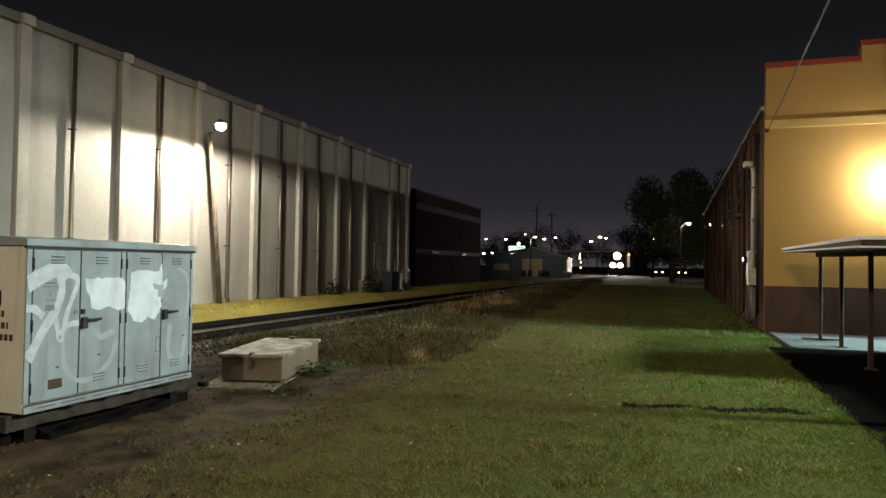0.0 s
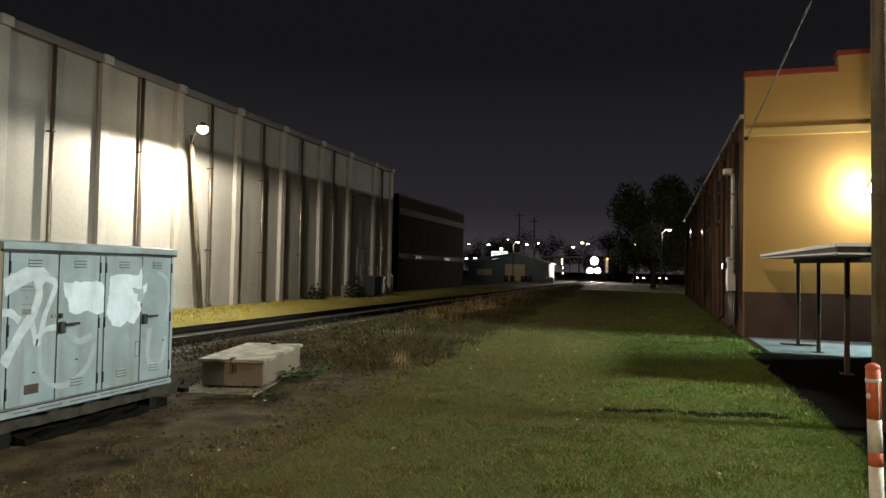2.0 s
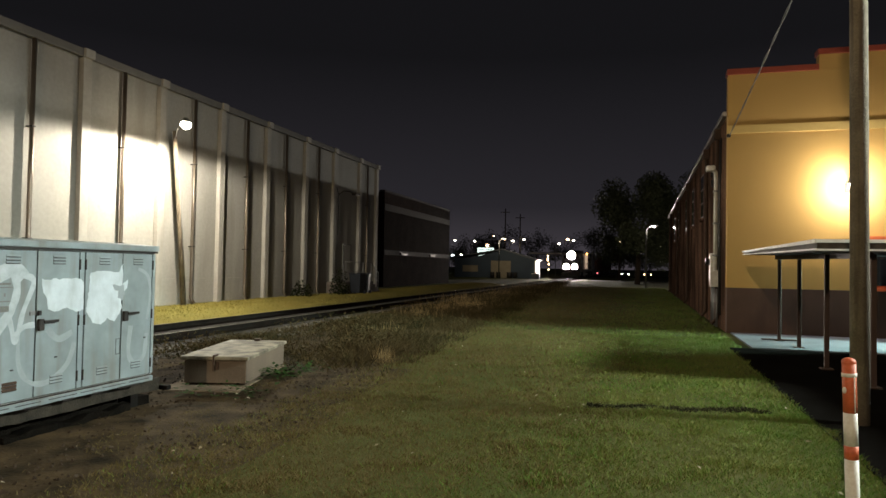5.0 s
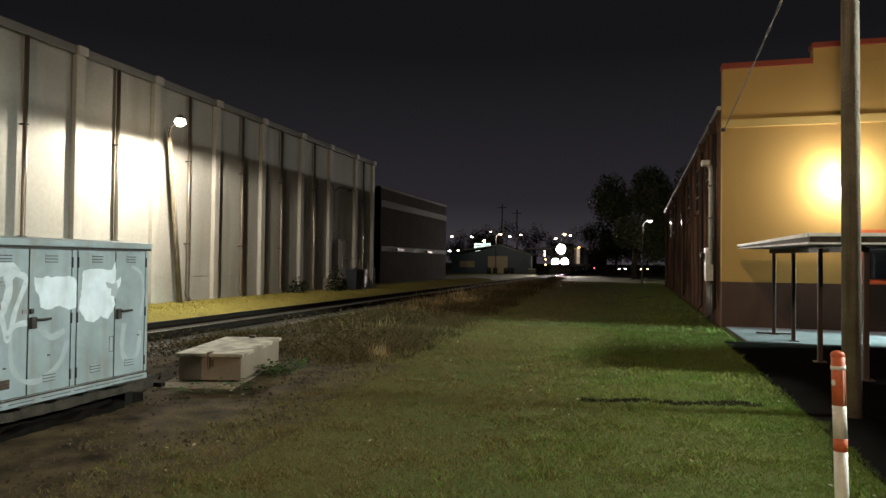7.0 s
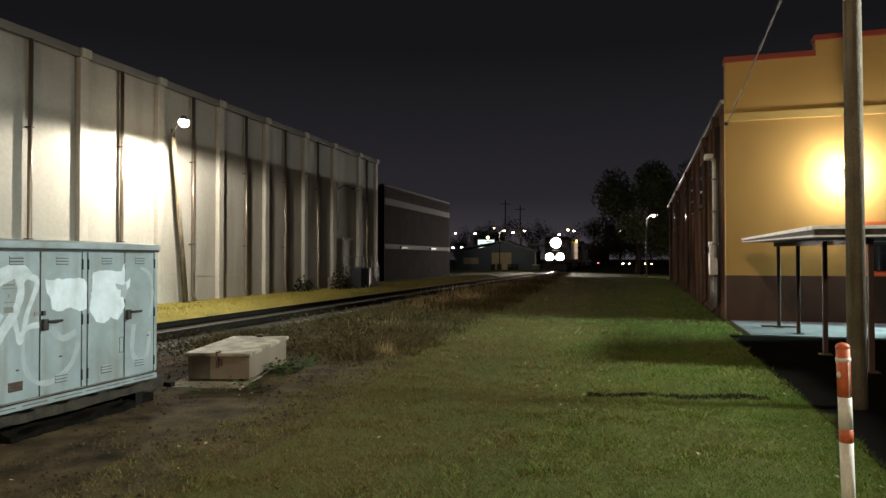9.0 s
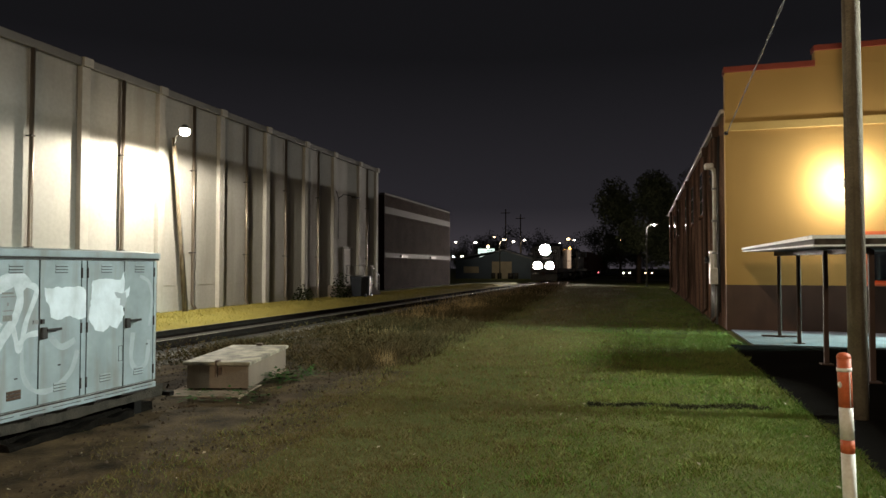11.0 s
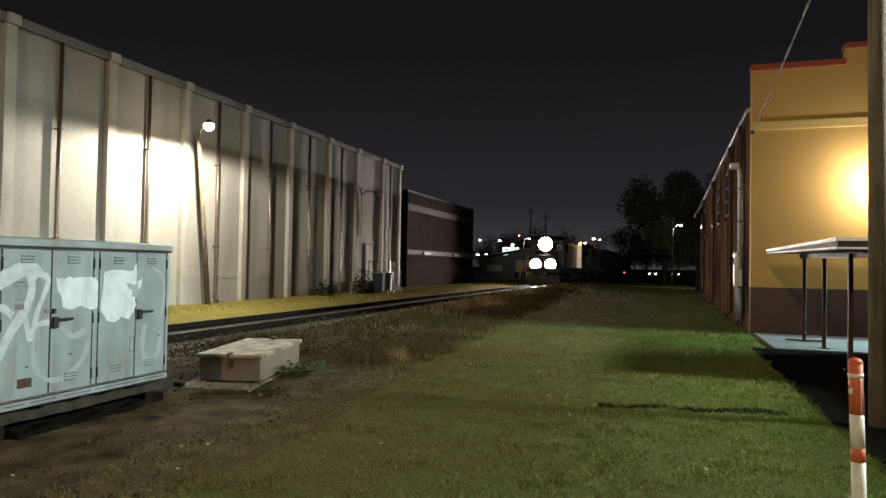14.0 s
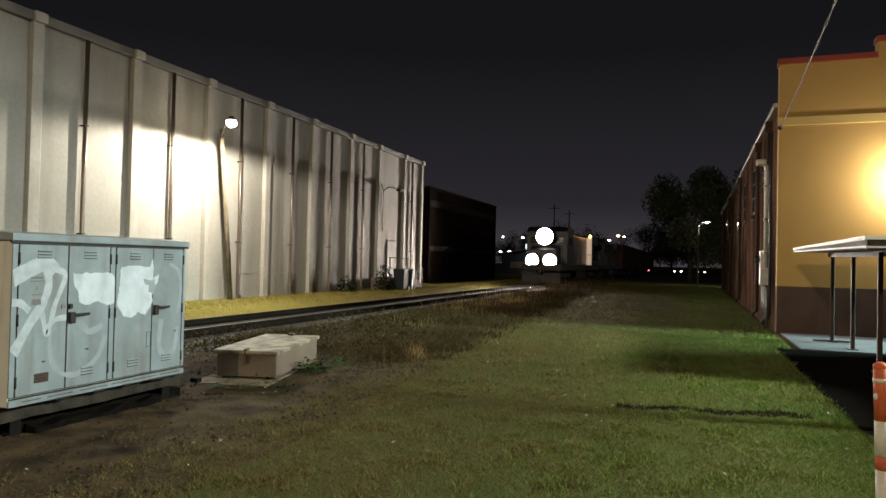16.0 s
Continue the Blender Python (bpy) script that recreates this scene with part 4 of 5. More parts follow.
def blob(x, outline):
    """A flat patch of paint on the front face, from (y, z) points, with a ragged rim."""
    bm, pts = bmesh.new(), []
    for (y0, z0), (y1, z1) in zip(outline, outline[1:] + outline[:1]):
        for k in range(6):
            y, z = y0 + (y1 - y0) * k / 6, z0 + (z1 - z0) * k / 6
            pts.append((y + 0.016 * noise.noise((y * 22, z * 22, 3)), z + 0.016 * noise.noise((y * 22, z * 22, 8))))
    bm.faces.new([bm.verts.new((x, door_y(y), z)) for y, z in pts])
    return bm


def stroke(x, pts, w):
    """A brushed line of paint on the front face, one smooth ribbon of uneven width."""
    bm, line = bmesh.new(), []
    p = [pts[0]] + list(pts) + [pts[-1]]
    for i in range(1, len(p) - 2):
        for k in range(8):
            u = k / 8
            line.append([0.5 * (2 * p[i][c] + (p[i + 1][c] - p[i - 1][c]) * u + (2 * p[i - 1][c] - 5 * p[i][c] + 4 * p[i + 1][c] - p[i + 2][c]) * u * u
                                + (3 * p[i][c] - p[i - 1][c] - 3 * p[i + 1][c] + p[i + 2][c]) * u ** 3) for c in (0, 1)])
    line.append(list(pts[-1]))
    rows = []
    for i, (y, z) in enumerate(line):
        a, b = line[max(0, i - 1)], line[min(len(line) - 1, i + 1)]
        d = Vector((b[0] - a[0], b[1] - a[1])).normalized()
        h = w * (0.5 + 0.18 * noise.noise((y * 9, z * 9, 1)))
        rows.append((bm.verts.new((x, door_y(y - d.y * h), z + d.x * h)), bm.verts.new((x, door_y(y + d.y * h), z - d.x * h))))
    for (a, b), (c, d) in zip(rows, rows[1:]):
        bm.faces.new((a, b, d, c))
    return bm


CAB_TOP, CAB_BOT = 1.76, 0.27


def cabinet():
    c = thing("equipment_cabinet", "grey-green steel trackside cabinet with painted-over graffiti and four doors", "cabinet", (-5.1, 4.11, 0))
    L = 2.06
    part("body", box(bmesh.new(), -0.85, -0.012, 0, L, CAB_BOT, CAB_TOP - 0.07, bevel=0.006), M["cabinet_lit_end"], c, "cabinet body coloured pale for lamplight on its end")
    top = bmesh.new()
    prism(top, [(-0.88, CAB_TOP - 0.068), (0.03, CAB_TOP - 0.068), (0.03, CAB_TOP - 0.01), (-0.42, CAB_TOP + 0.02), (-0.88, CAB_TOP - 0.01)], "y", -0.025, L + 0.025)
    part("top_cover", top, M["cabinet"], c, "overhanging sheet steel cover")
    part("drip_lip", B(-0.01, 0.018, -0.02, L + 0.02, CAB_TOP - 0.092, CAB_TOP - 0.07), M["dark_steel"], c)
    part("sill_rail", box(bmesh.new(), -0.01, 0.01, 0, L, CAB_BOT, CAB_BOT + 0.055, bevel=0.004), M["cabinet"], c)
    # Black strips on the sill stand in for shaded gaps.
    part("sill_gap", B(-0.011, -0.004, 0.01, L - 0.01, CAB_BOT + 0.058, CAB_BOT + 0.072), M["black_mark"], c)
    z0, z1 = CAB_BOT + 0.085, CAB_TOP - 0.10
    for y0, y1 in ((0.12, 0.30), (0.36, 0.62), (0.70, 1.02), (1.06, 1.30), (1.33, 1.66), (1.70, 2.0)):
        part("sill_slot", B(0.0103, 0.0116, y0, y1, CAB_BOT + 0.030, CAB_BOT + 0.037), M["black_mark"], c)
    for y0, y1 in ((0.45, 0.60), (0.86, 0.98), (1.22, 1.32), (1.55, 1.86)):
        part("base_notch", B(-0.004, 0.0115, y0, y1, CAB_BOT - 0.011, CAB_BOT + 0.006), M["black_mark"], c)
    edges = ((0.060, 0.533), (0.546, 1.004), (1.086, 1.563), (1.576, 2.004))
    # Black plate behind the doors puts shade into their seams.
    part("door_recess", B(-0.0118, -0.0098, 0.012, L - 0.012, CAB_BOT + 0.075, CAB_TOP - 0.095), M["black_mark"], c)
    part("edge_post", box(bmesh.new(), -0.011, 0.004, 0.0, 0.048, z0, z1, bevel=0.003), M["cabinet"], c)
    part("mullion", box(bmesh.new(), -0.011, 0.004, 1.018, 1.073, z0, z1, bevel=0.003), M["cabinet"], c)
    part("edge_post", box(bmesh.new(), -0.011, 0.004, 2.018, L, z0, z1, bevel=0.003), M["cabinet"], c)
    for i, (a, b) in enumerate(edges):
        d = part("door", box(bmesh.new(), -0.0095, 0.006, a, b, z0, z1, bevel=0.004), M["cabinet"], c)
        m = (a + b) / 2
        for zz in (z1 - 0.11, z0 + 0.1):
            for j in range(3):
                lou = bmesh.new()
                prism(lou, [(0.006, zz + j * 0.028), (0.016, zz + j * 0.028 - 0.003), (0.006, zz + j * 0.028 + 0.016)], "y", m - 0.07, m + 0.07)
                part("louvre", lou, M["cabinet"] if (i, zz > 1) != (0, False) else M["rusty"], d)
                part("louvre_slot", B(0.0063, 0.012, m - 0.066, m + 0.066, zz + j * 0.028 - 0.010, zz + j * 0.028 - 0.0035), M["black_mark"], d)
        hy = a + 0.014 if i % 2 == 0 else b - 0.014
        for zz in (z0 + 0.12, (z0 + z1) / 2, z1 - 0.12):
            part("hinge", T([(0.012, hy - (0.02 if i % 2 == 0 else -0.02), zz - 0.05), (0.012, hy - (0.02 if i % 2 == 0 else -0.02), zz + 0.05)], 0.009, 8), M["dark_steel"], d)
    for y, z in ((0.565, 1.0), (1.595, 1.01)):
        h = part("handle", box(bmesh.new(), 0.006, 0.04, y - 0.012, y + 0.045, z - 0.055, z + 0.05, bevel=0.008), M["dark_steel"], c, "black swing handle")
        part("lever", box(bmesh.new(), 0.032, 0.05, y + 0.03, y + 0.19, z + 0.012, z + 0.036, bevel=0.005), M["dark_steel"], h)
    part("lock", box(bmesh.new(), 0.006, 0.03, 0.55, 0.583, 1.08, 1.125, bevel=0.006), M["dark_steel"], c)
    part("hasp", B(0.006, 0.014, 0.475, 0.53, 1.085, 1.12), M["steel_pole"], c)
    slot = bmesh.new()
    for r in ((1.50, 1.505, 0.62, 0.78), (1.555, 1.56, 0.62, 0.78), (1.505, 1.555, 0.62, 0.625), (1.505, 1.555, 0.775, 0.78)):
        box(slot, 0.0062, 0.008, *r)
    part("slot_frame", slot, M["black_mark"], c)
    for y, z in ((0.3, 0.62), (0.75, 0.68), (1.9, 0.75)):
        part("plug", box(bmesh.new(), 0.006, 0.012, y, y + 0.03, z, z + 0.012, bevel=0.002), M["black_mark"], c)
    lab = bmesh.new()
    for y, z, w, hh in ((0.17, 1.36, 0.11, 0.018), (0.16, 1.335, 0.14, 0.008), (0.22, 1.26, 0.014, 0.03), (0.18, 1.215, 0.1, 0.009), (0.18, 1.13, 0.09, 0.05)):
        box(lab, 0.0065, 0.0072, y, y + w, z, z + hh)
    part("worn_label", lab, M["fascia"], c, "worn small stencilled labels")
    # overpainted graffiti
    x = 0.0066
    for k, (line, w) in enumerate((
            ([(0.0, 1.36), (0.14, 1.42), (0.3, 1.48), (0.42, 1.50), (0.5, 1.42)], 0.14),
            ([(0.36, 1.48), (0.42, 1.33), (0.36, 1.15), (0.2, 0.96), (0.03, 0.72)], 0.095),
            ([(0.0, 1.16), (0.1, 1.15), (0.2, 1.08)], 0.065),
            ([(0.33, 1.12), (0.37, 0.98), (0.42, 0.87), (0.5, 1.12), (0.62, 1.38), (0.5, 1.44)], 0.055),
            ([(0.41, 0.92), (0.52, 0.99), (0.65, 1.0)], 0.05))):
        part("graffiti_stroke", stroke(x + 0.0003 * k, line, w), M["thin_paint"], c, "white overpainted stroke")
    part("paint_patch", blob(x, [(0.71, 1.40), (0.85, 1.405), (1.115, 1.41), (1.165, 1.37), (1.175, 1.10), (1.08, 1.09), (0.98, 1.13), (0.88, 1.11), (0.78, 1.13), (0.76, 1.25), (0.72, 1.29)]), M["graffiti"], c, "white rolled-on paint patch")
    part("paint_patch", blob(x, [(1.235, 1.46), (1.38, 1.48), (1.55, 1.47), (1.60, 1.55), (1.605, 1.33), (1.67, 1.40), (1.66, 1.30), (1.585, 1.22), (1.6, 1.08), (1.52, 0.96), (1.44, 1.0), (1.36, 0.94), (1.27, 0.97), (1.2, 1.08), (1.22, 1.25)]), M["graffiti"], c, "white rolled-on paint patch")
    for spot in ([(1.49, 1.335), (1.56, 1.325), (1.625, 1.33), (1.625, 1.24), (1.60, 1.17), (1.545, 1.20), (1.555, 1.27), (1.50, 1.29)],):
        part("bare_spot", blob(x + 0.0012, spot), M["ghost"], c, "bare grey spot in the white paint")
    for k, (line, w) in enumerate((
            ([(0.45, 0.9), (0.47, 0.65), (0.6, 0.5), (0.8, 0.47), (1.0, 0.6), (1.08, 0.8)], 0.05),
            ([(1.72, 0.9), (1.70, 0.62), (1.78, 0.5), (1.9, 0.56), (1.93, 0.8)], 0.05),
            ([(1.80, 1.5), (1.93, 1.42), (1.97, 1.2), (1.93, 0.95)], 0.04),
            ([(0.78, 0.95), (0.9, 0.85), (1.05, 0.9)], 0.06))):
        part("faded_loop", stroke(x + 0.0003 * k, line, w), M["ghost"], c, "faint painted-over loop")
    # near end: latch and stencilled marks, as bars
    part("end_latch", box(bmesh.new(), -0.44, -0.28, -0.06, -0.001, 1.18, 1.32, bevel=0.02), M["dark_steel"], c)
    part("end_hasp", box(bmesh.new(), -0.42, -0.38, -0.05, -0.001, 1.10, 1.19, bevel=0.01), M["dark_steel"], c)
    for z, ws in ((1.08, (0.04, 0.05, 0.03)), (0.98, (0.05, 0.04, 0.04, 0.02)), (0.88, (0.03, 0.04, 0.04, 0.04, 0.04))):
        px = -0.40
        for w in ws:
            part("stencil_mark", B(px, px + w, -0.0025, -0.0012, z, z + 0.055), M["rusty"], c, "worn brown stencil mark")
            px += w + 0.018
    # beams, feet and timbers below, coloured dark to stand in for shade
    for xx, over in ((-0.72, 0.05), (-0.15, 0.24)):
        beam = bmesh.new()
        box(beam, xx - 0.06, xx + 0.06, -0.08, L + over, 0.13, CAB_BOT - 0.012, bevel=0.006)
        bmesh.ops.subdivide_edges(beam, edges=[e for e in beam.edges if e.calc_length() > 1], cuts=40)
        for v in beam.verts:
            v.co += Vector((0.012 * noise.noise(v.co * 6), 0, 0.02 * noise.noise(v.co * 4) - 0.006))
        part("skid_beam", beam, M["skid"], c, "grey weathered splintered timber")
        for y in (0.10, 1.86):
            part("foot", box(bmesh.new(), xx - 0.05, xx + 0.05, y, y + 0.11, -0.05, 0.15, bevel=0.006), M["black_steel"], c)
    part("peg", box(bmesh.new(), -0.16, 0.02, L + 0.225, L + 0.30, 0.12, 0.17, bevel=0.008), M["black_steel"], c)
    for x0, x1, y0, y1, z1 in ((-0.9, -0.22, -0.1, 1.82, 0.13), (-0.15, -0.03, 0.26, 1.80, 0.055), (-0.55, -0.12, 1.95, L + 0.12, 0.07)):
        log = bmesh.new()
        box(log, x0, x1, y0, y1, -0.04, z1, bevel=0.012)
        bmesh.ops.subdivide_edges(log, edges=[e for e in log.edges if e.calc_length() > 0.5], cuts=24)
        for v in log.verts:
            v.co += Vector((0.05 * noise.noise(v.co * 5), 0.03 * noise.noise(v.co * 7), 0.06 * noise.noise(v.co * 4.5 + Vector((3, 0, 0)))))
        part("timber", log, M["void_timber"], c, "timber coloured black for the void under the cabinet")


cabinet()


def ground_box():
    b = thing("battery_box", "tan ground box with a pale weathered lid on a concrete footing", "ground box", (-5.36, 8.25, 0), 15)
    part("footing", box(bmesh.new(), -0.58, 0.42, -1.28, 0.92, -0.06, 0.012, bevel=0.008), M["footing"], b, "stained concrete footing")
    part("body", box(bmesh.new(), -0.40, 0.40, -0.93, 0.9, 0.04, 0.335, bevel=0.01), M["box_side"], b)
    part("lid", box(bmesh.new(), -0.45, 0.43, -0.965, 0.95, 0.337, 0.385, bevel=0.012), M["box_lid"], b, "pale stained lid")
    latch = part("latch", box(bmesh.new(), -0.018, 0.0, -0.985, -0.968, 0.2, 0.40, bevel=0.004), M["rusty"], b)
    part("latch_hook", box(bmesh.new(), -0.02, 0.02, -0.985, -0.88, 0.388, 0.405, bevel=0.005), M["rusty"], latch)
    part("rear_hasp", box(bmesh.new(), -0.04, 0.05, 0.8, 0.9, 0.387, 0.42, bevel=0.008), M["rusty"], b)
    part("lock_plate", B(0.01, 0.05, -0.945, -0.932, 0.22, 0.31), M["rusty"], b)


ground_box()

# ---- train ----


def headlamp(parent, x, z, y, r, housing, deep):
    """An oversized lens standing in for glare, in a deep case added to shape the beam."""
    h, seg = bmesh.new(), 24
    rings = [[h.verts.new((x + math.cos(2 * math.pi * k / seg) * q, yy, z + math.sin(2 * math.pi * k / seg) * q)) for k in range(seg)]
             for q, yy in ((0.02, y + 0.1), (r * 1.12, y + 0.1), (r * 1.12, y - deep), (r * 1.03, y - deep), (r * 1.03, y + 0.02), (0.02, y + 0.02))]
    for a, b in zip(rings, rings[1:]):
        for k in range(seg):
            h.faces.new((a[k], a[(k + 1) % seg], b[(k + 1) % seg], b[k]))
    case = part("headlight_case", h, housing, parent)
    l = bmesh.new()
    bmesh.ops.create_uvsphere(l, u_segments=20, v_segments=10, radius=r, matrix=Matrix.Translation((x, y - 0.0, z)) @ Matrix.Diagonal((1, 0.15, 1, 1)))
    part("lens", l, M["headlight"], case, "white headlight lens oversized to stand in for glare")


def truck(parent, y):
    part("truck_frame", box(bmesh.new(), -1.15, 1.15, y - 1.9, y + 1.9, 0.45, 0.8, bevel=0.03), M["dark_steel"], parent)
    for dy in (-1.4, 0, 1.4):
        for s in (-1, 1):
            w = bmesh.new()
            tube(w, [(s * 0.69, y + dy, 0.5), (s * 0.82, y + dy, 0.5)], 0.5, 20)
            part("wheel", w, M["rusty"], parent)


def build_locomotive(name, label, y, lit):
    t = thing(name, label, "locomotive", (TRACK_X, y, 0.1))
    part("underframe", box(bmesh.new(), -1.45, 1.45, 0.35, 21, 1.0, 1.45, bevel=0.03), M["dark_steel"], t)
    nose = bmesh.new()
    prism(nose, [(0.9, 1.455), (2.9, 1.455), (2.9, 2.9), (1.25, 2.75), (0.95, 2.5)], "x", -0.95, 0.95)
    part("nose", nose, M["loco"], t)
    part("nose_stripe", B(-0.9, 0.9, 0.885, 0.897, 1.7, 1.85), M["loco_trim"], t)
    cab = bmesh.new()
    prism(cab, [(2.2, 1.455), (4.9, 1.455), (4.9, 4.2), (2.55, 4.2), (2.2, 3.9)], "x", -1.52, 1.52)
    cabin = part("cab", cab, M["loco"], t)
    for s in (-1, 1):
        part("windshield", B(s * 0.75 - 0.5, s * 0.75 + 0.5, 2.175, 2.197, 3.0, 3.5), M["glass"], cabin)
        part("side_window", B(s * 1.535 - 0.01, s * 1.535 + 0.01, 2.9, 4.2, 2.9, 3.5), M["glass"], cabin)
    part("roof_cap", prism(bmesh.new(), [(2.3, 4.203), (4.95, 4.203), (4.95, 4.28), (2.6, 4.28)], "x", -1.4, 1.4), M["loco"], cabin)
    part("hood", box(bmesh.new(), -0.95, 0.95, 4.903, 20, 1.455, 3.95, bevel=0.06), M["loco"], t)
    part("radiator", box(bmesh.new(), -1.45, 1.45, 15.5, 19.5, 3.3, 4.15, bevel=0.05), M["loco"], t)
    part("exhaust", box(bmesh.new(), -0.3, 0.3, 10, 11.2, 3.953, 4.2, bevel=0.03), M["dark_steel"], t)
    part("fuel_tank", box(bmesh.new(), -1.3, 1.3, 8, 13, 0.35, 0.997, bevel=0.08), M["dark_steel"], t)
    truck(t, 4.0)
    truck(t, 17.2)
    plow = bmesh.new()
    prism(plow, [(-1.4, 0.12), (0, 0.12), (1.4, 0.12), (1.4, 0.85), (-1.4, 0.85)], "y", 0.3, 0.36)
    part("plow", plow, M["dark_steel"], t)
    part("coupler", box(bmesh.new(), -0.14, 0.14, -0.3, 0.349, 0.75, 1.05, bevel=0.03), M["rusty"], t)
    for s in (-1, 1):
        part("handrail", T([(s * 1.4, 0.5, 1.45), (s * 1.4, 0.5, 2.45), (s * 1.4, 2.1, 2.45)], 0.02, 6), M["steel_pole"], t)
        part("long_handrail", T([(s * 1.42, 5.0, 2.4), (s * 1.42, 20.3, 2.4)], 0.02, 6), M["steel_pole"], t)
        for i in range(9):
            part("stanchion", T([(s * 1.42, 5.3 + i * 1.85, 1.45), (s * 1.42, 5.3 + i * 1.85, 2.4)], 0.016, 6), M["steel_pole"], t)
        for i in range(3):
            part("step", box(bmesh.new(), s * 1.25 - 0.22, s * 1.25 + 0.22, 0.4, 0.75, 0.3 + i * 0.3, 0.33 + i * 0.3, bevel=0.005), M["dark_steel"], t)
    for i in range(14):
        part("hood_door", B(0.953, 0.965, 5.2 + i * 0.72, 5.85 + i * 0.72, 1.7, 3.5), M["loco"], t)
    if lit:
        # Lens radii far above real size, standing in for the lights' glare.
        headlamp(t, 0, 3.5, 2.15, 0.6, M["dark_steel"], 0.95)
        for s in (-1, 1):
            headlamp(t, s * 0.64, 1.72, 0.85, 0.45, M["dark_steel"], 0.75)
        # Plate glows to stand in for light on a bright strip; placed by view.
        part("marker_panel", box(bmesh.new(), 0.98, 1.44, 15.2, 15.26, 1.46, 3.95, bevel=0.01), M["glow_panel"], t, "pale side panel glowing in place of light on it")
        mk = bmesh.new()
        bmesh.ops.create_uvsphere(mk, u_segments=12, v_segments=8, radius=0.14, matrix=Matrix.Translation((1.3, 15.2, 4.08)))
        part("marker_lamp", mk, M["amber"], t, "amber marker lamp")
    return t


def build_hopper(y):
    t = thing("freight_car", "rust-red covered freight car in the train", "freight car", (TRACK_X, y, 0.1), group="freight cars of the train")
    part("car_body", box(bmesh.new(), -1.5, 1.5, 0.4, 16.6, 1.1, 4.3, bevel=0.06), M["freight"], t)
    part("roof_walk", B(-0.4, 0.4, 0.5, 16.5, 4.305, 4.36), M["dark_steel"], t)
    for i in range(10):
        for s in (-1, 1):
            part("side_post", B(s * 1.54 - 0.035, s * 1.54 + 0.035, 0.8 + i * 1.68, 0.92 + i * 1.68, 1.15, 4.2), M["freight"], t)
    for yy in (2.4, 14.6):
        part("truck_frame", box(bmesh.new(), -1.1, 1.1, yy - 1.2, yy + 1.2, 0.4, 0.75, bevel=0.03), M["dark_steel"], t)
        for dy in (-0.85, 0.85):
            for s in (-1, 1):
                part("wheel", T([(s * 0.69, yy + dy, 0.45), (s * 0.82, yy + dy, 0.45)], 0.45, 18), M["rusty"], t)
    return t


START_Y = 127.0
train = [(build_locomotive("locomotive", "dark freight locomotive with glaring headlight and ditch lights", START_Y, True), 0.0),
         (build_locomotive("trailing_locomotive", "dark trailing locomotive coupled behind the first", START_Y + 21.6, False), 21.6)]
for i in range(4):
    train.append((build_hopper(START_Y + 43.4 + 17.4 * i), 43.4 + 17.4 * i))

# ---- distance ----


def tree(at, tall, spread, seed, label, leaves=5000, trunk=0.22, fine=0.17):
    rng = np.random.default_rng(seed)
    t = thing("tree", label, "tree", at)
    wood = bmesh.new()
    fork = tall * 0.4
    tube(wood, [(0, 0, -0.2), (0.1, 0.05, fork * 0.5), (0, 0.1, fork)], trunk, 8, trunk * 0.7)
    tips = []
    for i in range(9):
        a, r = i * 2.4 + rng.uniform(-0.4, 0.4), spread * rng.uniform(0.45, 0.85)
        tip = Vector((math.cos(a) * r, math.sin(a) * r, tall * rng.uniform(0.22, 0.9)))
        tube(wood, [(0, 0.1, fork * rng.uniform(0.75, 1)), tip * 0.5 + Vector((0, 0, fork * 0.45)), tip], trunk * 0.45, 6, trunk * 0.1)
        tips += [tip, tip * 0.7 + Vector((0, 0, fork * 0.28))]
    part("trunk", wood, M["bark"], t)
    v, f = [], []
    for _ in range(leaves):
        c = tips[rng.integers(len(tips))]
        p = c + Vector(rng.normal(0, 1, 3)).normalized() * (spread * 0.36 * rng.random() ** 0.6)
        s = fine * rng.uniform(0.6, 1.4)
        a, b = Vector(rng.normal(0, 1, 3)).normalized() * s, Vector(rng.normal(0, 1, 3)).normalized() * s * 0.6
        k = len(v)
        v += [p - a, p + b, p + a, p - b]
        f.append((k, k + 1, k + 2, k + 3))
    crown = raw("crown", v, f, M["leaf"])
    crown.parent = t


tree((-0.2, 74, 0), 12.5, 5.2, 101, "dark broad tree behind the brick building", 20000, 0.3, 0.15)
tree((4.5, 78, 0), 13.5, 5.5, 102, "dark broad tree behind the brick building", 20000, 0.3, 0.15)
tree((-3.0, 104, 0), 9.0, 4.6, 103, "dark tree in the distance beside the road")
tree((-9.0, 165, 0), 12, 6.0, 104, "dark tree in the distance beside the road")
tree((-1.0, 160, 0), 14, 7.0, 105, "dark tree in the distance beside the road")
tree((6.0, 150, 0), 14, 7.0, 106, "dark tree in the distance beside the road")
tree((-42, 165, 0), 10, 6.0, 107, "dark tree behind the lit sign")
tree((-35, 170, 0), 12, 6.5, 108, "dark tree behind the lit sign")
for i in range(7):
    tree((-62 + i * 13, 215 + (i % 3) * 8, 0), 11 + (i * 37 % 5), 7.5, 110 + i, "far dark roadside tree", 2200, 0.22, 0.3)


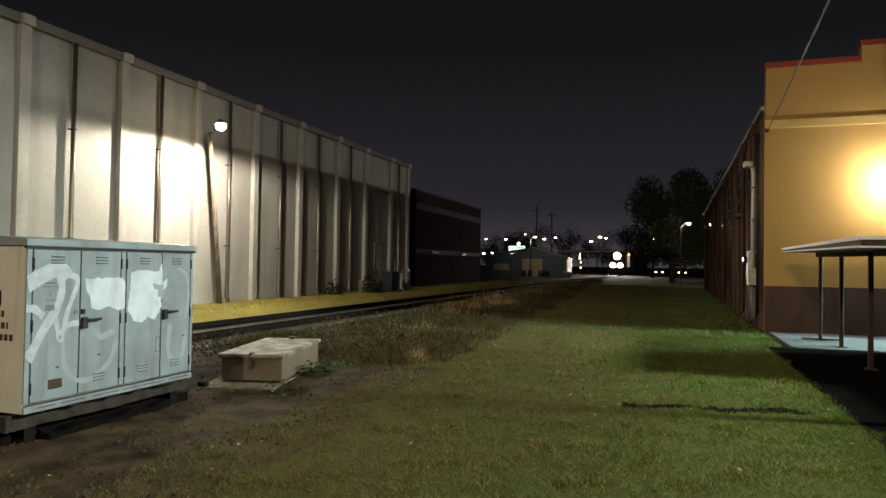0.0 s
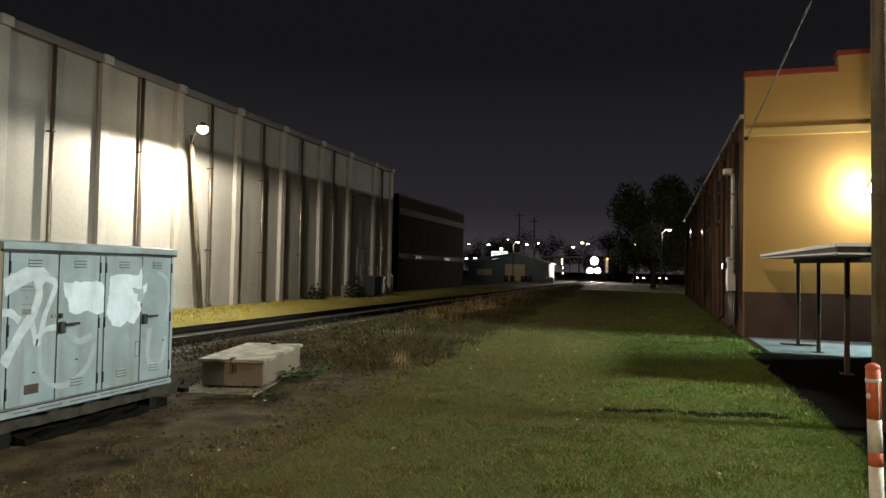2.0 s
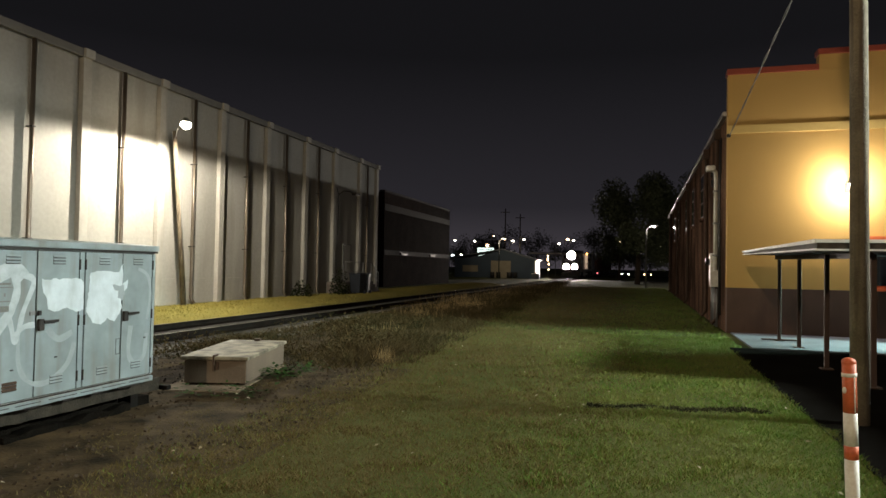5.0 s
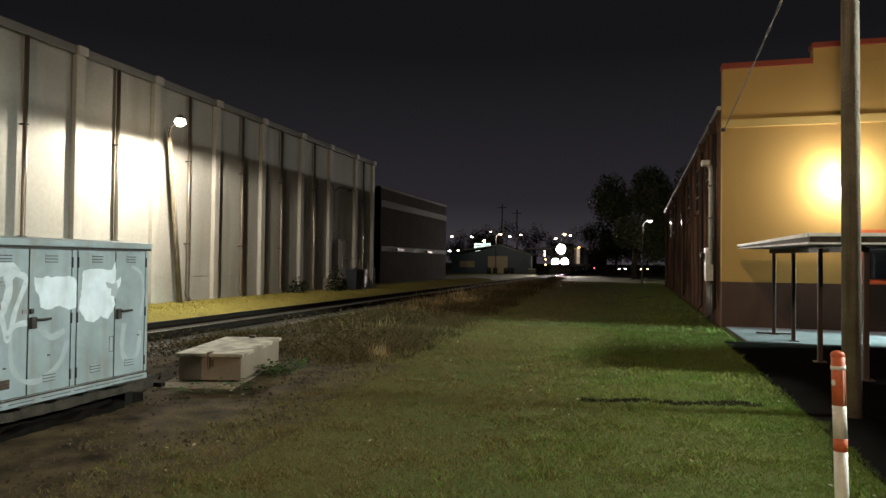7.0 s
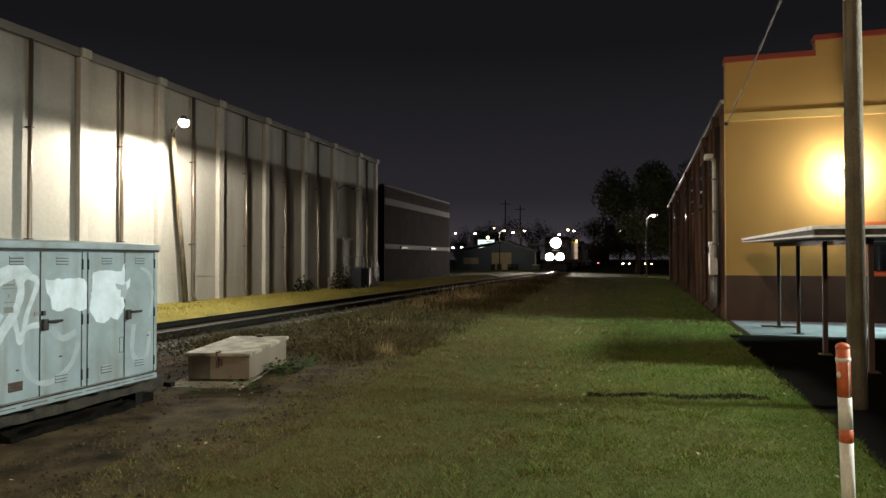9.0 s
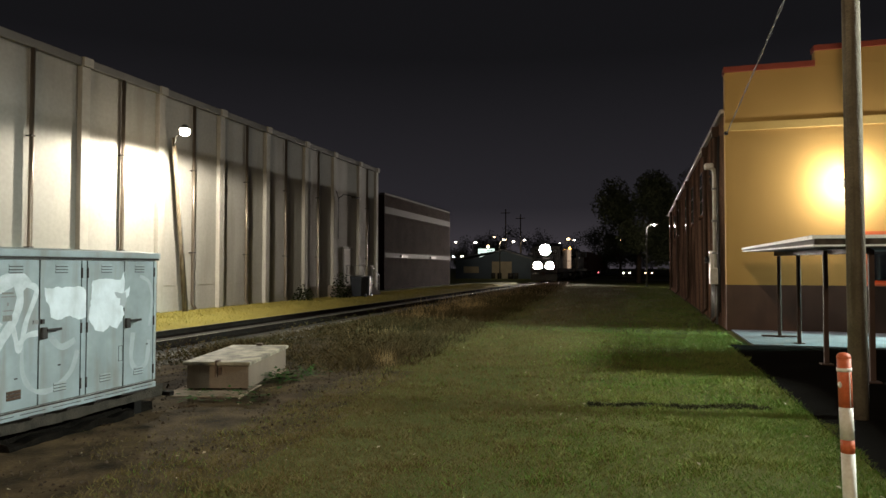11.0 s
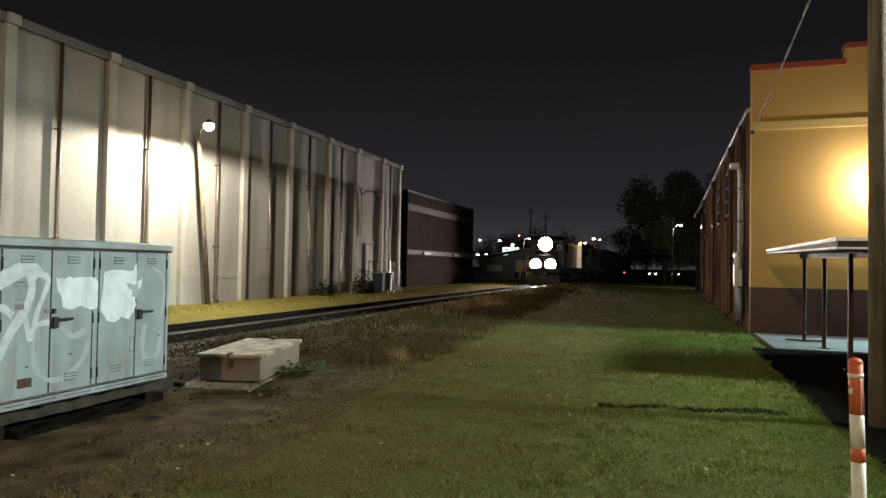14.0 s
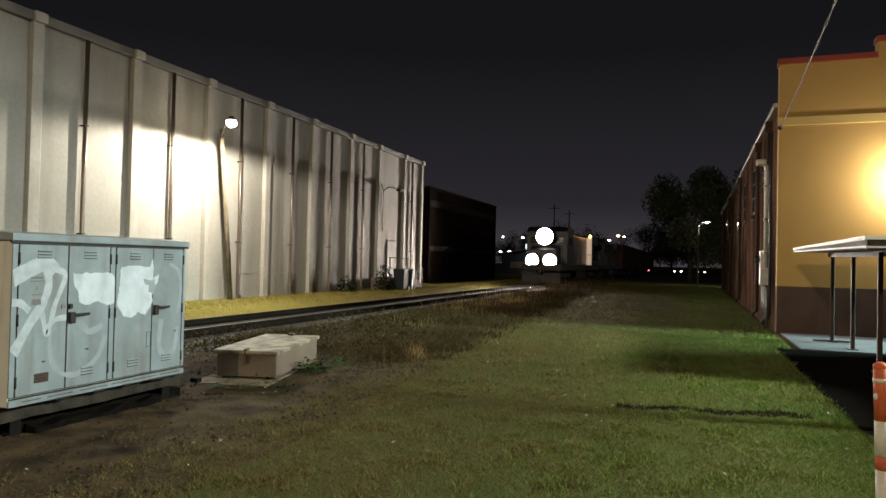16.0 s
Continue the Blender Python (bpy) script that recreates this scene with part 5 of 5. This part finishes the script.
def blue_shed():
    b = thing("blue_shed", "low blue metal-sided shed with a pale roller door", "shed", (-25.3, 92, 0))
    w = 11.5
    gable = bmesh.new()
    prism(gable, [(0, 0), (w, 0), (w, 2.6), (6.9, 4.0), (2.5, 2.85), (0, 2.8)], "y", 0, 4.5)
    part("shed_body", gable, M["blue_siding"], b)
    for p0, p1 in (((w + 0.25, 2.56), (6.9, 4.04)), ((6.9, 4.04), (-0.25, 2.84))):
        rf = bmesh.new()
        prism(rf, [p0, p1, (p1[0], p1[1] + 0.14), (p0[0], p0[1] + 0.14)], "y", -0.3, 4.8)
        part("roof_sheet", rf, M["grey_roof"], b)
    part("roller_door", B(5.3, 8.1, -0.04, -0.004, 0, 2.5), M["pale_door"], b, "pale roller door")
    part("window", B(1.2, 3.4, -0.04, -0.004, 0.9, 1.8), M["pale_door"], b)
    part("corner_trim", B(w - 0.12, w + 0.05, -0.05, -0.004, 0, 2.55), M["white_paint"], b)


blue_shed()
crate = thing("white_crate", "small white crate standing near the shed", "crate", (-13.5, 90.5, 0))
part("crate_body", box(bmesh.new(), -0.5, 0.5, -0.4, 0.4, 0, 0.75, bevel=0.03), M["concrete"], crate)
part("crate_lid", box(bmesh.new(), -0.53, 0.53, -0.43, 0.43, 0.753, 0.83, bevel=0.02), M["white_paint"], crate)
for i, (x, y, r) in enumerate(((-19.5, 90.5, 0.3), (-18.7, 90.8, 0.3), (-17.0, 90.2, 0.4), (-16.3, 90.6, 0.3))):
    d = thing("steel_drum", "dark steel drum in front of the shed", "drum", (x, y, 0), group="drums at the shed")
    part("shell", T([(0, 0, 0), (0, 0, 0.88)], r, 14), M["dark_steel"], d)
    part("rim", T([(0, 0, 0.883), (0, 0, 0.91)], r * 1.03, 14), M["rusty"], d)


def canopy():
    c = thing("fuel_canopy", "far flat canopy with a pale lit edge", "canopy", (-24, 150, 0))
    part("deck", B(0, 14, 0, 8, 4.6, 5.1), M["grey_roof"], c)
    part("fascia", B(0, 14, -0.06, -0.004, 4.75, 5.0), M["white_paint"], c)
    for x in (1, 13):
        for y in (1, 7):
            part("column", T([(x, y, 0), (x, y, 4.6)], 0.2, 8), M["steel_pole"], c)


canopy()


def sign():
    s = thing("lit_sign", "glowing pale green roadside sign board on a pole", "sign", (-29.4, 130, 0))
    part("pole", T([(0, 0, -0.2), (0, 0, 3.7)], 0.14, 10), M["steel_pole"], s)
    part("case", box(bmesh.new(), -1.75, 1.75, -0.2, 0.2, 3.72, 5.5, bevel=0.05), M["dark_steel"], s)
    part("face", B(-1.65, 1.65, -0.215, -0.203, 3.82, 5.4), M["sign_face"], s)
    bars = bmesh.new()
    for x, z, w in ((-1.4, 4.9, 1.1), (0.0, 5.0, 1.3), (-1.2, 4.45, 2.2), (-1.4, 4.05, 0.9), (-0.2, 4.1, 1.4)):
        box(bars, x, x + w, -0.222, -0.218, z, z + 0.16)
    part("lettering_bars", bars, M["dark_steel"], s)
    top = bmesh.new()
    bmesh.ops.create_uvsphere(top, u_segments=12, v_segments=8, radius=0.3, matrix=Matrix.Translation((0.3, 0, 5.85)))
    part("top_lamp", top, M["far_warm"], s)


sign()


def street_lamp(x, y, z, mat, r=0.28, arm=0.8, shade="tall steel street lamp, lit, in the distance"):
    s = thing("street_lamp", shade, "street lamp", (x, y, 0), group="far street lamps")
    part("pole", T([(0, 0, -0.2), (0, 0, z - 0.25), (arm * 0.5, 0, z + 0.05), (arm, 0, z + 0.08)], 0.07, 8), M["steel_pole"], s)
    hd = part("lamp_head", box(bmesh.new(), arm - 0.25, arm + 0.35, -0.16, 0.16, z + 0.06, z + 0.18, bevel=0.03), M["steel_pole"], s)
    g = bmesh.new()
    bmesh.ops.create_uvsphere(g, u_segments=10, v_segments=6, radius=r, matrix=Matrix.Translation((arm + 0.05, 0, z)) @ Matrix.Diagonal((1, 1, 0.6, 1)))
    part("lens", g, M[mat], hd)


def build_far_lamps():
    for x, y, z, m, r in FAR:
        street_lamp(x, y, z, m, r, 0.6)


FAR = [
    (-39.2, 140, 7.2, "far_white", 0.24), (-34.8, 140, 7.1, "far_white", 0.3), (-30.6, 140, 8.2, "far_warm", 0.2),
    (-17.65, 86, 5.25, "far_warm", 0.12), (-26.5, 140, 7.2, "far_white", 0.3), (-24.1, 140, 7.5, "far_white", 0.24),
    (-16.8, 140, 6.7, "far_white", 0.3), (-15.0, 140, 7.6, "far_warm", 0.36), (-13.8, 140, 7.4, "far_white", 0.26),
    (0.55, 60, 5.3, "far_white", 0.11), (-4.6, 140, 7.3, "far_warm", 0.2), (-3.1, 140, 3.7, "far_white", 0.16),
    (-39.1, 138, 4.0, "far_cool", 0.3), (-37.2, 138, 4.1, "far_white", 0.28),
]
build_far_lamps()


def parked_car(x, y, mat, label):
    c = thing("parked_car", label, "car", (x, y, 0))
    body = bmesh.new()
    prism(body, [(-2.2, 0.35), (2.2, 0.35), (2.25, 0.8), (1.3, 0.95), (0.8, 1.42), (-1.1, 1.42), (-1.6, 0.98), (-2.25, 0.85)], "x", -0.85, 0.85)
    shell = part("body", body, M["loco"], c)
    for s in (-1, 1):
        lens = bmesh.new()
        bmesh.ops.create_uvsphere(lens, u_segments=10, v_segments=6, radius=0.17, matrix=Matrix.Translation((s * 0.6, -2.22, 0.68)) @ Matrix.Diagonal((1, 0.3, 0.7, 1)))
        part("lamp_lens", lens, M[mat], shell)
        for yy in (-1.4, 1.4):
            part("wheel", T([(s * 0.72, yy, 0.32), (s * 0.9, yy, 0.32)], 0.32, 14), M["dark_steel"], c)
    part("rear_window", prism(bmesh.new(), [(-1.56, 1.0), (-1.13, 1.38), (-1.14, 1.39), (-1.57, 1.01)], "x", -0.7, 0.7), M["glass"], shell)


parked_car(-2.7, 139, "far_white", "dark car far off with headlights on")
parked_car(1.5, 138, "far_warm", "dark car far off with lamps on")
parked_car(-9.5, 152, "far_red", "dark car far off with red lamps on")


def signal_mast():
    m = thing("signal_mast", "far mast with a row of small warm lights", "signal", (-18.3, 140, 0))
    part("mast", T([(0, 0, -0.2), (0, 0, 4.3)], 0.06, 8), M["steel_pole"], m)
    for z in (1.3, 2.4, 3.2, 3.6, 4.1):
        g = bmesh.new()
        bmesh.ops.create_uvsphere(g, u_segments=8, v_segments=6, radius=0.15, matrix=Matrix.Translation((0.1 if z < 3 else -0.1, -0.1, z)))
        part("signal_lamp", g, M["far_warm"], m)


signal_mast()
for x, tall in ((-27.7, 14.2), (-24.5, 13.0)):
    u = thing("far_utility_pole", "thin dark utility pole far behind the shed", "utility pole", (x, 141, 0), group="far utility poles")
    part("shaft", T([(0, 0, -0.3), (0, 0, tall)], 0.16, 8, 0.11), M["wood_pole"], u)
    part("crossarm", B(-1.0, 1.0, -0.2, -0.12, tall - 0.9, tall - 0.75), M["wood_pole"], u)


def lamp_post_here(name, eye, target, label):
    """An unseen lamp post built round a light inferred or added out of view."""
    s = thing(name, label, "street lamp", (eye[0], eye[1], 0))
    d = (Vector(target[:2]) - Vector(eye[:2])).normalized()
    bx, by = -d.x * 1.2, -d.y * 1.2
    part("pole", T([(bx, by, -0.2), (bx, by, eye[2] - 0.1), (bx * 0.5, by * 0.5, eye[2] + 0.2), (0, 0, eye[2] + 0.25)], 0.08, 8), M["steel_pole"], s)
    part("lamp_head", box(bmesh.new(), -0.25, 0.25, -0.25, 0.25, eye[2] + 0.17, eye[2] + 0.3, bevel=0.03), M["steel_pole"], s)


lamp_post_here("yard_lamp", YARD, (-1, 8), "tall steel yard lamp over the asphalt lot")
lamp_post_here("road_lamp", STREET, (-5, 6), "unseen steel street lamp behind the camera")
lamp_post_here("wall_fill_post", WALL_FILL, (2, 30), "unseen lamp added behind the yellow building to light the warehouse")
fl = thing("wall_floodlight", "small floodlight on a bracket at the yellow building", "floodlight", (FLOOD[0], FLOOD[1], FLOOD[2]))
part("housing", box(bmesh.new(), 0.06, 0.2, -0.15, 0.15, -0.12, 0.12, bevel=0.02), M["dark_steel"], fl)
part("bracket", T([(0.15, 0, 0), (0.25, 0.6, 0.05), (0.25, 1.285, 0.05)], 0.02, 6), M["dark_steel"], fl)

# ---- what moves ----
SPEED = 4.98


def motions():
    for ob, back in train:
        walk(ob, [(t, pose(TRACK_X, START_Y + back - SPEED * t, 0.1)) for t in (0.0, 4.0, 8.0, 12.0, 16.0)])


motions()
